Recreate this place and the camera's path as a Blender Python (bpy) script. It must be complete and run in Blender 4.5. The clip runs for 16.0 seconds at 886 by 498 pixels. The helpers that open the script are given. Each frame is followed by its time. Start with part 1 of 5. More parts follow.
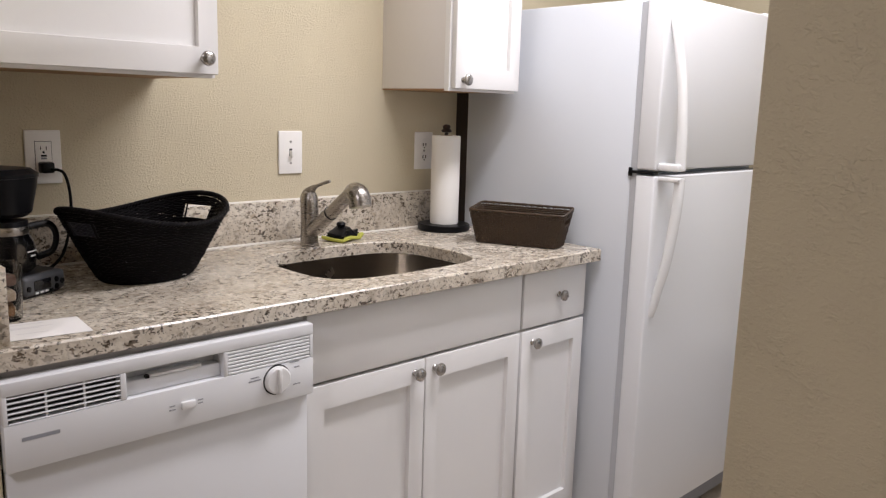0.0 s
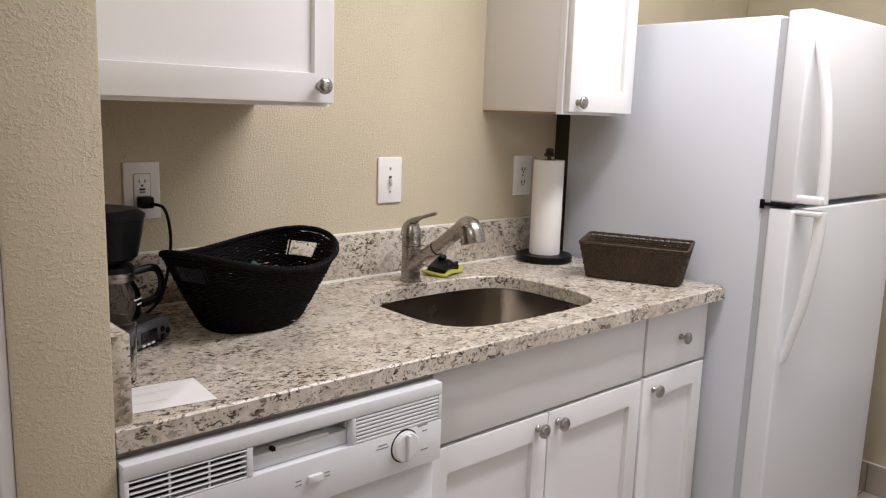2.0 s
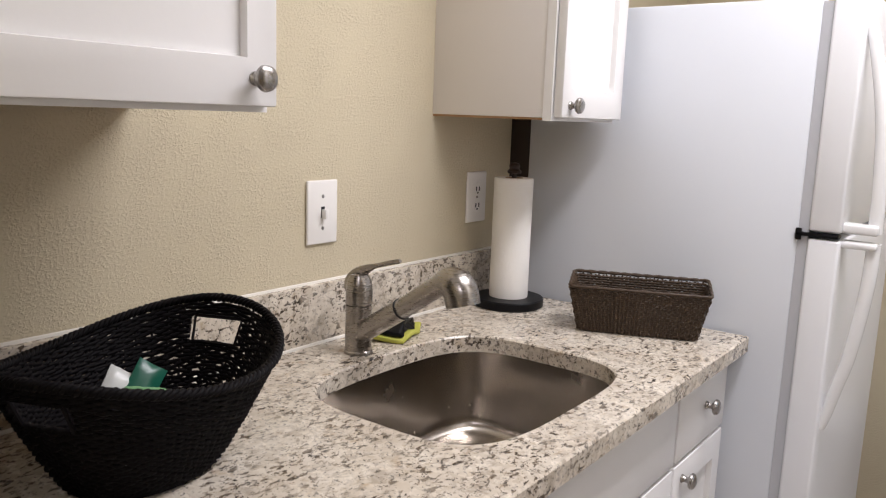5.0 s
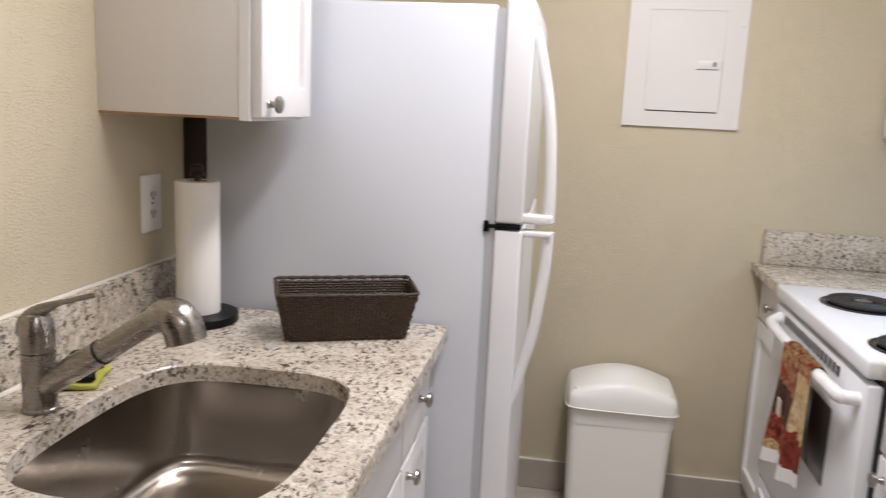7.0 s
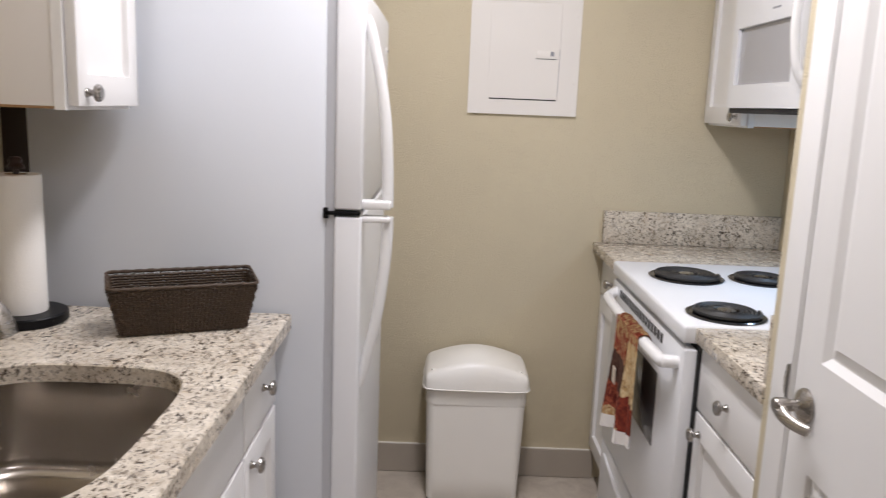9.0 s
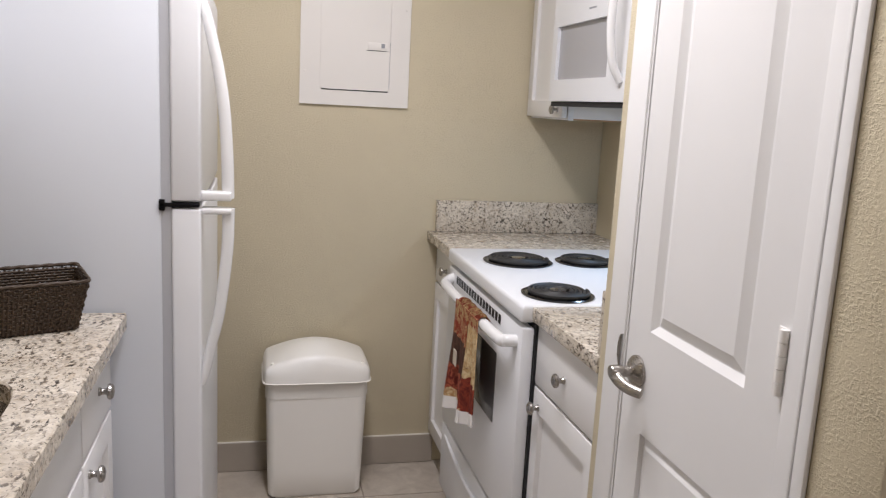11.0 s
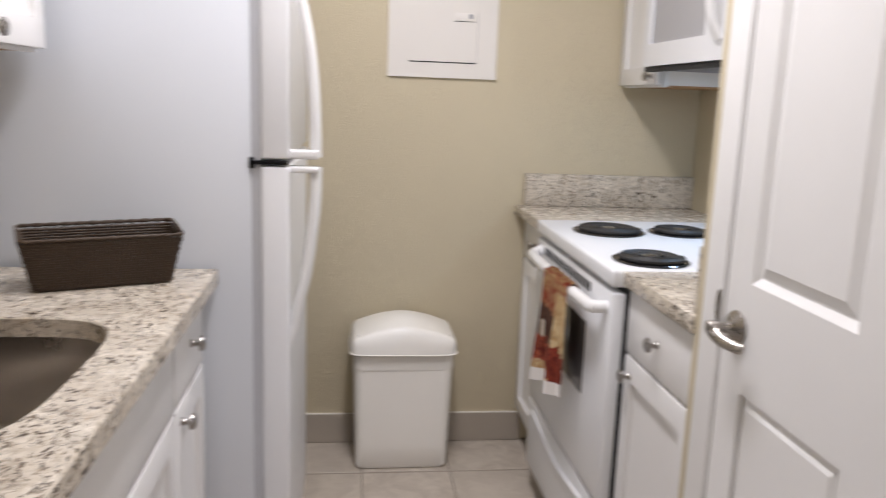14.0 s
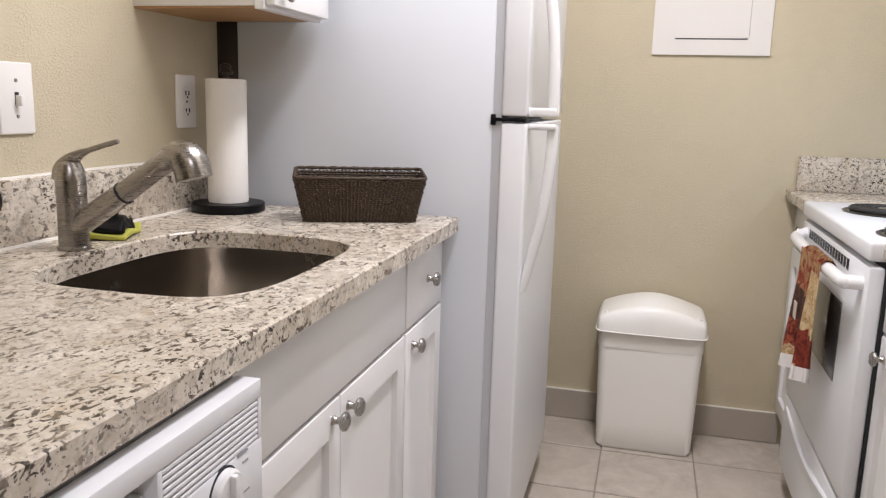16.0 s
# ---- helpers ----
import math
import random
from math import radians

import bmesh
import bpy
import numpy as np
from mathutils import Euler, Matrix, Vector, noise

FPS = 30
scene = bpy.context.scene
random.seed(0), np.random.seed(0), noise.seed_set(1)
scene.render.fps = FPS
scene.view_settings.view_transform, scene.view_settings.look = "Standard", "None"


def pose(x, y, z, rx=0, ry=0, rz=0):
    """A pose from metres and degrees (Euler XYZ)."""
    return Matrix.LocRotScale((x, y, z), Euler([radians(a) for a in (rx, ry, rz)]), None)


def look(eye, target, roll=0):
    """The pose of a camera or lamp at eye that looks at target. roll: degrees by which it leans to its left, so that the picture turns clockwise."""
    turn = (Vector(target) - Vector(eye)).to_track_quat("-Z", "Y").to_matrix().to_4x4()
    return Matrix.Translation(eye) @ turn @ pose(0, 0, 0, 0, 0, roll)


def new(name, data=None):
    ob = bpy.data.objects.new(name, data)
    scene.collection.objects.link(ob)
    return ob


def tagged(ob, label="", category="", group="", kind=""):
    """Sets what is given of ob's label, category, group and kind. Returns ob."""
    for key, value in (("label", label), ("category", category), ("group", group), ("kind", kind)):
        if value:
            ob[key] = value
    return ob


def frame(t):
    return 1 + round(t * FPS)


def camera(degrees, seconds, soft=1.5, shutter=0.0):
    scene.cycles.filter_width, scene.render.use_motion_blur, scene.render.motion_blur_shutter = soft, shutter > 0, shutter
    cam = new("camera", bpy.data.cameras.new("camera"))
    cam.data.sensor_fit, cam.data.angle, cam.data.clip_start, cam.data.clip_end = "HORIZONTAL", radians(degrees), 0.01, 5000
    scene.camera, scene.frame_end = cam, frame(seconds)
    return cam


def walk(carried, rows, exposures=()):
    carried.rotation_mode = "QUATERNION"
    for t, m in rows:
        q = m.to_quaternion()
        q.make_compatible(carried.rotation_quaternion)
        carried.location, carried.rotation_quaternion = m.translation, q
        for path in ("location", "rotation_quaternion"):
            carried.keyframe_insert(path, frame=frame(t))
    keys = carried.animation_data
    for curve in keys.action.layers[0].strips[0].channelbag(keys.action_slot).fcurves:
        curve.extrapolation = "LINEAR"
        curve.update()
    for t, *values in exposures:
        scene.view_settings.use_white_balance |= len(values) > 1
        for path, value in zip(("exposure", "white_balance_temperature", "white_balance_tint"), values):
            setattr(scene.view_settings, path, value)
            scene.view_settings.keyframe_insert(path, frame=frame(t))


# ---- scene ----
cam = camera(58.9, 16.0, soft=1.15, shutter=0.4)
PATH = [
    (0, (0.037, 0.069, 1.293), (-1.38, 1.436, 0.943), 1.7),
    (0.5, (0.0, 0.045, 1.331), (-1.422, 1.407, 0.98), 1.8),
    (1, (-0.062, 0.027, 1.353), (-1.522, 1.348, 1.003), 1.8),
    (1.5, (-0.144, 0.033, 1.354), (-1.636, 1.318, 1.003), 1.7),
    (2, (-0.224, 0.041, 1.344), (-1.7, 1.345, 0.998), 1.8),
    (2.5, (-0.285, 0.058, 1.34), (-1.701, 1.426, 0.988), 1.8),
    (3, (-0.389, 0.094, 1.352), (-1.718, 1.546, 1.001), 1.9),
    (3.5, (-0.502, 0.137, 1.351), (-1.783, 1.634, 1.002), 1.9),
    (3.7, (-0.542, 0.16, 1.346), (-1.806, 1.67, 0.996), 1.9),
    (6, (-0.909, 0.297, 1.37), (-1.848, 2.028, 1.021), 2.2),
    (6.5, (-0.936, 0.305, 1.389), (-1.59, 2.159, 1.023), 2.4),
    (7, (-1.0, 0.281, 1.386), (-1.303, 2.226, 1.03), 2.7),
    (7.5, (-1.001, 0.255, 1.391), (-1.164, 2.216, 1.035), 2.7),
    (8, (-0.981, 0.251, 1.391), (-1.111, 2.214, 1.032), 2.4),
    (8.5, (-0.965, 0.26, 1.376), (-1.056, 2.225, 1.014), 2.4),
    (9, (-0.92, 0.256, 1.381), (-0.909, 2.222, 1.018), 2.3),
    (9.2, (-0.898, 0.237, 1.381), (-0.835, 2.203, 1.021), 2.2),
    (11.3, (-0.978, 0.243, 1.369), (-0.471, 2.145, 1.011), 2.8),
    (11.5, (-0.964, 0.235, 1.38), (-0.425, 2.128, 1.022), 2.6),
    (12, (-0.95, 0.231, 1.359), (-0.277, 2.08, 1.002), 3.0),
    (12.5, (-0.955, 0.238, 1.336), (-0.192, 2.051, 0.973), 3.0),
    (13, (-0.981, 0.253, 1.318), (-0.233, 2.071, 0.951), 3.0),
    (13.5, (-0.967, 0.264, 1.293), (-0.358, 2.133, 0.921), 2.8),
    (14, (-0.963, 0.259, 1.288), (-0.725, 2.208, 0.909), 2.1),
    (14.5, (-0.913, 0.243, 1.243), (-1.158, 2.194, 0.878), 1.1),
    (15, (-0.864, 0.218, 1.217), (-1.355, 2.122, 0.852), 1.1),
    (15.5, (-0.835, 0.2, 1.193), (-1.358, 2.095, 0.824), 1.5),
    (16, (-0.821, 0.175, 1.177), (-1.312, 2.078, 0.807), 1.6),
]
EXPOSURES = [(0, 0.0), (3.5, -0.02), (6, 0.0), (9, -0.12), (11.5, -0.2), (12.5, -0.08), (13.4, 0.0), (14, -0.05), (14.5, 0.16), (15.2, 0.18), (16, 0.17)]
walk(cam, [(t, look(eye, target, roll)) for t, eye, target, roll in PATH], EXPOSURES)

# ---- light ----
WEST, NORTH, EAST, CEIL = -1.862, 3.05, 0.30, 2.44


def lamp(name, kind, energy, colour, m, **more):
    data = bpy.data.lights.new(name, kind)
    data.energy, data.color = energy, colour
    for key, value in more.items():
        if key == "radius":
            data.shadow_soft_size = value
        elif key == "cone":
            data.spot_size = radians(value)
        elif key == "blend":
            data.spot_blend = value
        elif key == "size":
            data.shape, data.size = "DISK", value
    ob = new(name, data)
    ob.matrix_basis = m
    return ob


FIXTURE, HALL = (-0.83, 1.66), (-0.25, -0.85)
tube_light = lamp("ceiling_fixture_bulb", "AREA", 29.5, (1.0, 0.965, 1.02), pose(*FIXTURE, CEIL - 0.062), size=0.2)
tube_light.data.shape, tube_light.data.size, tube_light.data.size_y = "RECTANGLE", 0.20, 1.16
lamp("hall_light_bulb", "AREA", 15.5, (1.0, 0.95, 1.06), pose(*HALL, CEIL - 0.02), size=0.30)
world = bpy.data.worlds.new("world")
world.use_nodes = True
world.node_tree.nodes["Background"].inputs[0].default_value = (0.05, 0.05, 0.05, 1)
world.node_tree.nodes["Background"].inputs[1].default_value = 0.2
scene.world = world
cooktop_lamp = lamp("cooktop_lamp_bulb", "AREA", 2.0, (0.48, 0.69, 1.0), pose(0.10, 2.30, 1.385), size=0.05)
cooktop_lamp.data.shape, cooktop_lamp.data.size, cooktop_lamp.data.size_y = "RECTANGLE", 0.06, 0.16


# ---- materials ----
class Nodes:
    """A small builder of node materials."""

    def __init__(self, name):
        self.mat = bpy.data.materials.new(name)
        self.mat.use_nodes = True
        self.tree = self.mat.node_tree
        self.bsdf = self.tree.nodes["Principled BSDF"]
        coord = self.add("ShaderNodeTexCoord")
        self.where = coord.outputs["Object"]

    def add(self, kind):
        return self.tree.nodes.new(kind)

    def link(self, a, b):
        self.tree.links.new(a, b)

    def spread(self):
        """Shift the pattern from piece to piece."""
        info, grow, shift = self.add("ShaderNodeObjectInfo"), self.add("ShaderNodeMath"), self.add("ShaderNodeVectorMath")
        grow.operation, grow.inputs[1].default_value = "MULTIPLY", 37.0
        self.link(info.outputs["Random"], grow.inputs[0])
        self.link(self.where, shift.inputs[0])
        self.link(grow.outputs[0], shift.inputs[1])
        self.where = shift.outputs[0]
        return info.outputs["Random"]

    def noise(self, scale, detail=3.0, rough=0.55, distort=0.0, stretch=None, turn=(0, 0, 0)):
        n = self.add("ShaderNodeTexNoise")
        n.inputs["Scale"].default_value, n.inputs["Detail"].default_value = scale, detail
        n.inputs["Roughness"].default_value, n.inputs["Distortion"].default_value = rough, distort
        self.link(self.mapped(stretch, turn), n.inputs["Vector"])
        return n.outputs["Fac"]

    def mapped(self, stretch, turn=(0, 0, 0)):
        if not stretch:
            return self.where
        m = self.add("ShaderNodeMapping")
        m.inputs["Scale"].default_value = stretch
        m.inputs["Rotation"].default_value = turn
        self.link(self.where, m.inputs["Vector"])
        return m.outputs[0]

    def voronoi(self, scale, feature="F1", stretch=None, turn=(0, 0, 0), out="Distance"):
        v = self.add("ShaderNodeTexVoronoi")
        v.feature = feature
        v.inputs["Scale"].default_value = scale
        self.link(self.mapped(stretch, turn), v.inputs["Vector"])
        return v.outputs[out]

    def ramp(self, fac, *stops):
        r = self.add("ShaderNodeValToRGB")
        while len(r.color_ramp.elements) < len(stops):
            r.color_ramp.elements.new(0.5)
        for e, (at, c) in zip(r.color_ramp.elements, stops):
            e.position = at
            e.color = (c, c, c, 1) if isinstance(c, (int, float)) else (*c, 1)
        self.link(fac, r.inputs[0])
        return r.outputs[0]

    def mix(self, fac, a, b, blend="MIX"):
        m = self.add("ShaderNodeMix")
        m.data_type, m.blend_type = "RGBA", blend
        for value, slot in ((fac, m.inputs[0]), (a, m.inputs[6]), (b, m.inputs[7])):
            if isinstance(value, (int, float)):
                slot.default_value = value
            elif isinstance(value, tuple):
                slot.default_value = (*value, 1)
            else:
                self.link(value, slot)
        return m.outputs[2]

    def colour(self, value):
        if isinstance(value, tuple):
            self.bsdf.inputs["Base Color"].default_value = (*value, 1)
        else:
            self.link(value, self.bsdf.inputs["Base Color"])
        return self

    def gloss(self, rough, metal=0.0, spec=0.5):
        if isinstance(rough, (int, float)):
            self.bsdf.inputs["Roughness"].default_value = rough
        else:
            self.link(rough, self.bsdf.inputs["Roughness"])
        self.bsdf.inputs["Metallic"].default_value = metal
        self.bsdf.inputs["Specular IOR Level"].default_value = spec
        return self

    def bump(self, height, strength=0.3, far=0.002):
        b = self.add("ShaderNodeBump")
        b.inputs["Strength"].default_value, b.inputs["Distance"].default_value = strength, far
        self.link(height, b.inputs["Height"])
        self.link(b.outputs[0], self.bsdf.inputs["Normal"])
        return self


def wall_paint(name, tone):
    n = Nodes(name)
    big = n.noise(1.7, 3)
    n.colour(n.mix(n.ramp(big, (0.35, 0.0), (0.7, 1.0)), tuple(c * 0.96 for c in tone), tuple(min(1, c * 1.03) for c in tone)))
    blobs = n.ramp(n.noise(160, 3, 0.58, 0.35, (1.0, 1.0, 1.3)), (0.47, 0.0), (0.60, 0.9), (0.75, 1.0))
    grit = n.ramp(n.noise(300, 2, 0.5, 0.3), (0.48, 0.0), (0.66, 1.0))
    patches = n.ramp(n.noise(20, 2), (0.36, 0.35), (0.60, 1.0))
    splat = n.mix(0.22, blobs, grit)
    n.gloss(0.60, 0, 0.32).bump(n.mix(1.0, splat, patches, "MULTIPLY"), 0.9, 0.0011)
    return n.mat


def plain(name, tone, rough=0.4, metal=0.0, spec=0.5, grain=90, depth=0.0004, vary=0.04, even=False):
    n = Nodes(name)
    dark = tuple(c * (1 - vary) for c in tone)
    n.colour(n.mix(n.noise(6, 4), dark, tone))
    if even:
        n.gloss(rough, metal, spec)
    else:
        n.gloss(n.ramp(n.noise(14, 4), (0.3, max(0.02, rough - 0.03)), (0.7, min(1, rough + 0.03))), metal, spec)
    if depth:
        n.bump(n.noise(grain, 3), 0.25, depth)
    return n.mat


def brushed(name, tone, rough, stretch, depth=0.0003):
    n = Nodes(name)
    lines = n.noise(60, 4, 0.6, 0, stretch)
    n.colour(n.mix(lines, tuple(c * 0.85 for c in tone), tone))
    n.gloss(n.ramp(lines, (0.2, rough - 0.06), (0.8, rough + 0.08)), 1.0).bump(lines, 0.2, depth)
    return n.mat


def granite_stone(name):
    n = Nodes(name)
    base = n.mix(n.ramp(n.noise(10, 4, 0.6), (0.36, 0.0), (0.62, 1.0)), (0.51, 0.44, 0.35), (0.655, 0.59, 0.49))
    cells = n.voronoi(120, out="Color")
    base = n.mix(0.20, base, n.ramp(cells, (0.15, (0.46, 0.40, 0.32)), (0.7, (0.88, 0.84, 0.77))))
    cloud = n.ramp(n.noise(38, 4, 0.6, 0.8), (0.54, 0.0), (0.66, 0.65))
    base = n.mix(cloud, base, (0.35, 0.30, 0.24))
    amber = n.ramp(n.noise(34, 3, 0.55, 0.5, (1.0, 0.7, 1.0)), (0.60, 0.0), (0.70, 0.5))
    base = n.mix(amber, base, (0.44, 0.33, 0.21))
    patch = n.ramp(n.noise(13, 3, 0.55), (0.36, 0.25), (0.56, 1.0))
    ink = n.ramp(n.noise(120, 2), (0.36, (0.026, 0.020, 0.016)), (0.68, (0.18, 0.135, 0.095)))
    for scale, turn, low in ((112, 0.45, 0.568), (150, -0.6, 0.588)):
        fleck = n.ramp(n.noise(scale, 2.5, 0.55, 0.5, (1.0, 0.55, 0.9), (0, 0, turn)), (low, 0.0), (low + 0.05, 1.0))
        base = n.mix(n.mix(1.0, fleck, patch, "MULTIPLY"), base, ink)
    specks = n.ramp(n.noise(190, 2, 0.5), (0.64, 0.0), (0.67, 0.9))
    base = n.mix(specks, base, (0.085, 0.075, 0.068))
    n.colour(base).gloss(n.ramp(n.noise(40, 3), (0.3, 0.20), (0.7, 0.32)), 0, 0.5)
    return n.mat


def floor_tile(name):
    n = Nodes(name)
    rnd = n.spread()
    tone = n.mix(n.ramp(n.noise(11, 6, 0.65, 0.6), (0.36, 0.0), (0.64, 1.0)), (0.43, 0.375, 0.315), (0.57, 0.51, 0.435))
    tone = n.mix(n.ramp(rnd, (0.0, 0.0), (1.0, 0.35)), tone, (0.53, 0.475, 0.41))
    n.colour(n.mix(n.ramp(n.noise(90, 3), (0.45, 0.0), (0.75, 0.25)), tone, (0.46, 0.405, 0.34)))
    n.gloss(n.ramp(n.noise(25, 3), (0.3, 0.38), (0.7, 0.55)), 0, 0.4).bump(n.noise(50, 4), 0.2, 0.0012)
    return n.mat


WALL = wall_paint("wall_paint_beige", (0.63, 0.557, 0.402))
WHITE_CEIL = wall_paint("ceiling_paint", (0.78, 0.76, 0.72))
CABINET = plain("cabinet_paint_white", (0.82, 0.81, 0.80), 0.32)
CABINET_SIDE = plain("cabinet_side_laminate", (0.79, 0.755, 0.72), 0.45)
RAW_WOOD = plain("raw_cabinet_wood", (0.42, 0.24, 0.11), 0.6, vary=0.2)
APPLIANCE = plain("appliance_enamel_white", (0.80, 0.81, 0.83), 0.30, depth=0, vary=0.01, even=True)
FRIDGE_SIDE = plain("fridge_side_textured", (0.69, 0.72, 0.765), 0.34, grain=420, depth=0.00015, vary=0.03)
HANDLE_WHITE = plain("white_plastic_gloss", (0.84, 0.84, 0.84), 0.2, depth=0)
PLATE = plain("white_plate_plastic", (0.90, 0.88, 0.85), 0.3, depth=0)
BIN = plain("bin_plastic_white", (0.90, 0.88, 0.83), 0.38, grain=300, depth=0.0001)
LINER = plain("bin_liner_plastic", (0.83, 0.81, 0.76), 0.3, grain=60, depth=0.002)
DOORPAINT = plain("door_paint_white", (0.86, 0.855, 0.85), 0.35, grain=180, depth=0.00015)
PANELPAINT = plain("metal_panel_white", (0.82, 0.79, 0.75), 0.4, grain=200, depth=0.0001)
BLACK = plain("black_plastic", (0.005, 0.005, 0.006), 0.34, spec=0.16)
DARK = plain("dark_gap", (0.02, 0.02, 0.022), 0.7)
GASKET = plain("grey_gasket", (0.30, 0.31, 0.34), 0.6)
ENAMEL_BLACK = plain("black_enamel", (0.010, 0.010, 0.012), 0.16)
COIL = plain("burner_coil", (0.022, 0.021, 0.021), 0.5)
NICKEL = brushed("brushed_nickel", (0.38, 0.352, 0.32), 0.28, (1, 1, 12), 0.0001)
KNOB_METAL = brushed("satin_nickel_knob", (0.42, 0.40, 0.38), 0.27, (6, 1, 1))
STEEL = plain("sink_steel", (0.47, 0.43, 0.385), 0.25, metal=1.0, depth=0, vary=0.08)
STEEL.node_tree.nodes["Principled BSDF"].inputs["Anisotropic"].default_value = 0.78
brush = STEEL.node_tree.nodes.new("ShaderNodeTangent")
brush.direction_type, brush.axis = "RADIAL", "Z"
STEEL.node_tree.links.new(brush.outputs[0], STEEL.node_tree.nodes["Principled BSDF"].inputs["Tangent"])
GRANITE = granite_stone("granite_speckled")
TILE = floor_tile("floor_tile_beige")
SKIRT = plain("skirting_tile", (0.42, 0.37, 0.31), 0.45, vary=0.12)
GROUT = plain("grout", (0.33, 0.285, 0.235), 0.85, depth=0.001)
CAULK = plain("white_caulk", (0.80, 0.77, 0.70), 0.5)
PAPER_ROLL = plain("paper_towel", (0.86, 0.84, 0.80), 0.9, grain=240, depth=0.002)
WICKER_BLACK = plain("black_wicker", (0.005, 0.004, 0.005), 0.6, spec=0.12, vary=0.3)
WICKER_BROWN = plain("brown_wicker", (0.070, 0.044, 0.026), 0.45, spec=0.35, vary=0.45)
SHEET = plain("paper_sheet", (0.84, 0.82, 0.80), 0.8, depth=0)


# ---- mesh helpers ----
def box(bm, x0, x1, y0, y1, z0, z1, bevel=0.0, segments=2):
    m = Matrix.LocRotScale(((x0 + x1) / 2, (y0 + y1) / 2, (z0 + z1) / 2), None, (abs(x1 - x0), abs(y1 - y0), abs(z1 - z0)))
    made = bmesh.ops.create_cube(bm, size=1, matrix=m)["verts"]
    if bevel:
        edges = list({e for v in made for e in v.link_edges})
        bmesh.ops.bevel(bm, geom=edges, offset=bevel, segments=segments, profile=0.5, affect="EDGES")
    return bm


def boxed(*args, **more):
    return box(bmesh.new(), *args, **more)


def lathe(bm, profile, m, steps=28):
    """Turn rows of (radius, height) round the z axis of m."""
    rings = []
    for r, h in profile:
        rings.append([bm.verts.new(m @ Vector((r * math.cos(a), r * math.sin(a), h))) for a in (2 * math.pi * i / steps for i in range(steps))])
    for a, b in zip(rings, rings[1:]):
        for i in range(steps):
            bm.faces.new((a[i], a[(i + 1) % steps], b[(i + 1) % steps], b[i]))
    bm.faces.new(rings[0][::-1])
    bm.faces.new(rings[-1])
    return bm


def tube(bm, points, radius, sides=8, closed=False, flat=1.0):
    """A tube along points; radius may be a list; flat squashes it along the second cross axis."""
    pts = [Vector(p) for p in points]
    count = len(pts)
    radii = radius if isinstance(radius, (list, tuple)) else [radius] * count
    rings, side = [], None
    for i, p in enumerate(pts):
        a = pts[i - 1] if i or closed else p
        b = pts[(i + 1) % count] if i < count - 1 or closed else p
        ahead = (b - a).normalized()
        if side is None:
            side = ahead.orthogonal().normalized()
        side = (side - ahead * side.dot(ahead)).normalized()
        up = ahead.cross(side)
        rings.append([bm.verts.new(p + radii[i] * (math.cos(t) * side + flat * math.sin(t) * up)) for t in (2 * math.pi * k / sides for k in range(sides))])
    for i in range(count if closed else count - 1):
        a, b = rings[i], rings[(i + 1) % count]
        for k in range(sides):
            bm.faces.new((a[k], a[(k + 1) % sides], b[(k + 1) % sides], b[k]))
    if not closed:
        bm.faces.new(rings[0][::-1])
        bm.faces.new(rings[-1])
    return bm


def curve_points(points, steps=8):
    """A smooth line through points."""
    pts = [Vector(p) for p in points]
    pts = [2 * pts[0] - pts[1]] + pts + [2 * pts[-1] - pts[-2]]
    out = []
    for a, b, c, d in zip(pts, pts[1:], pts[2:], pts[3:]):
        for i in range(steps):
            t = i / steps
            out.append(0.5 * (2 * b + (c - a) * t + (2 * a - 5 * b + 4 * c - d) * t * t + (3 * b - a - 3 * c + d) * t ** 3))
    return out + [pts[-2]]


def thing(name, label, category, place=(0, 0, 0), group="", kind=""):
    ob = new(name)
    ob.empty_display_size = 0.1
    ob.matrix_basis = pose(*place)
    return tagged(ob, label, category, group, kind)


def part(name, bm, material, parent=None, label="", smooth=True, angle=35):
    """Link a bmesh, given in the world's metres, as one mesh under a thing or a part."""
    data = bpy.data.meshes.new(name)
    bmesh.ops.recalc_face_normals(bm, faces=bm.faces)
    bm.to_mesh(data)
    bm.free()
    data.materials.append(material)
    if smooth:
        data.shade_smooth()
        data.set_sharp_from_angle(angle=radians(angle))
    ob = new(name, data)
    if parent:
        ob.parent = parent
        if parent.parent is None:
            ob.matrix_parent_inverse = parent.matrix_basis.inverted()
    return tagged(ob, label)


def setting(name, bm, material, label="", category=""):
    return tagged(part(name, bm, material), label, category, kind="structure")


# ---- the large structure ----
def wall_box(name, *spans, label="beige textured drywall wall"):
    bm = bmesh.new()
    for span in spans:
        box(bm, *span, bevel=0.004, segments=2)
    return setting(name, bm, WALL, label, "wall")


wall_box("wall_west", (WEST - 0.12, WEST, -1.9, NORTH + 0.12, 0, CEIL))
wall_box("wall_north", (WEST, EAST + 0.12, NORTH, NORTH + 0.12, 0, CEIL))
wall_box("wall_east", (EAST, EAST + 0.12, 1.572, NORTH, 0, CEIL))
wall_box("wall_stub", (WEST, -1.235, 0.25, 0.369, 0, CEIL), label="short beige textured wall ending beside the counter")
for name, span in (("wall_closet_side", (-0.337, -0.237, 0.986, 1.024, 0, CEIL)), ("wall_closet_north", (-0.337, EAST + 0.12, 1.474, 1.572, 0, CEIL)),
                   ("wall_closet_lintel", (-0.337, -0.237, 1.024, 1.474, 2.045, CEIL)), ("wall_closet_south", (-0.337, 1.7, 0.878, 0.986, 0, CEIL))):
    wall_box(name, span, label="beige textured wall round a closet")
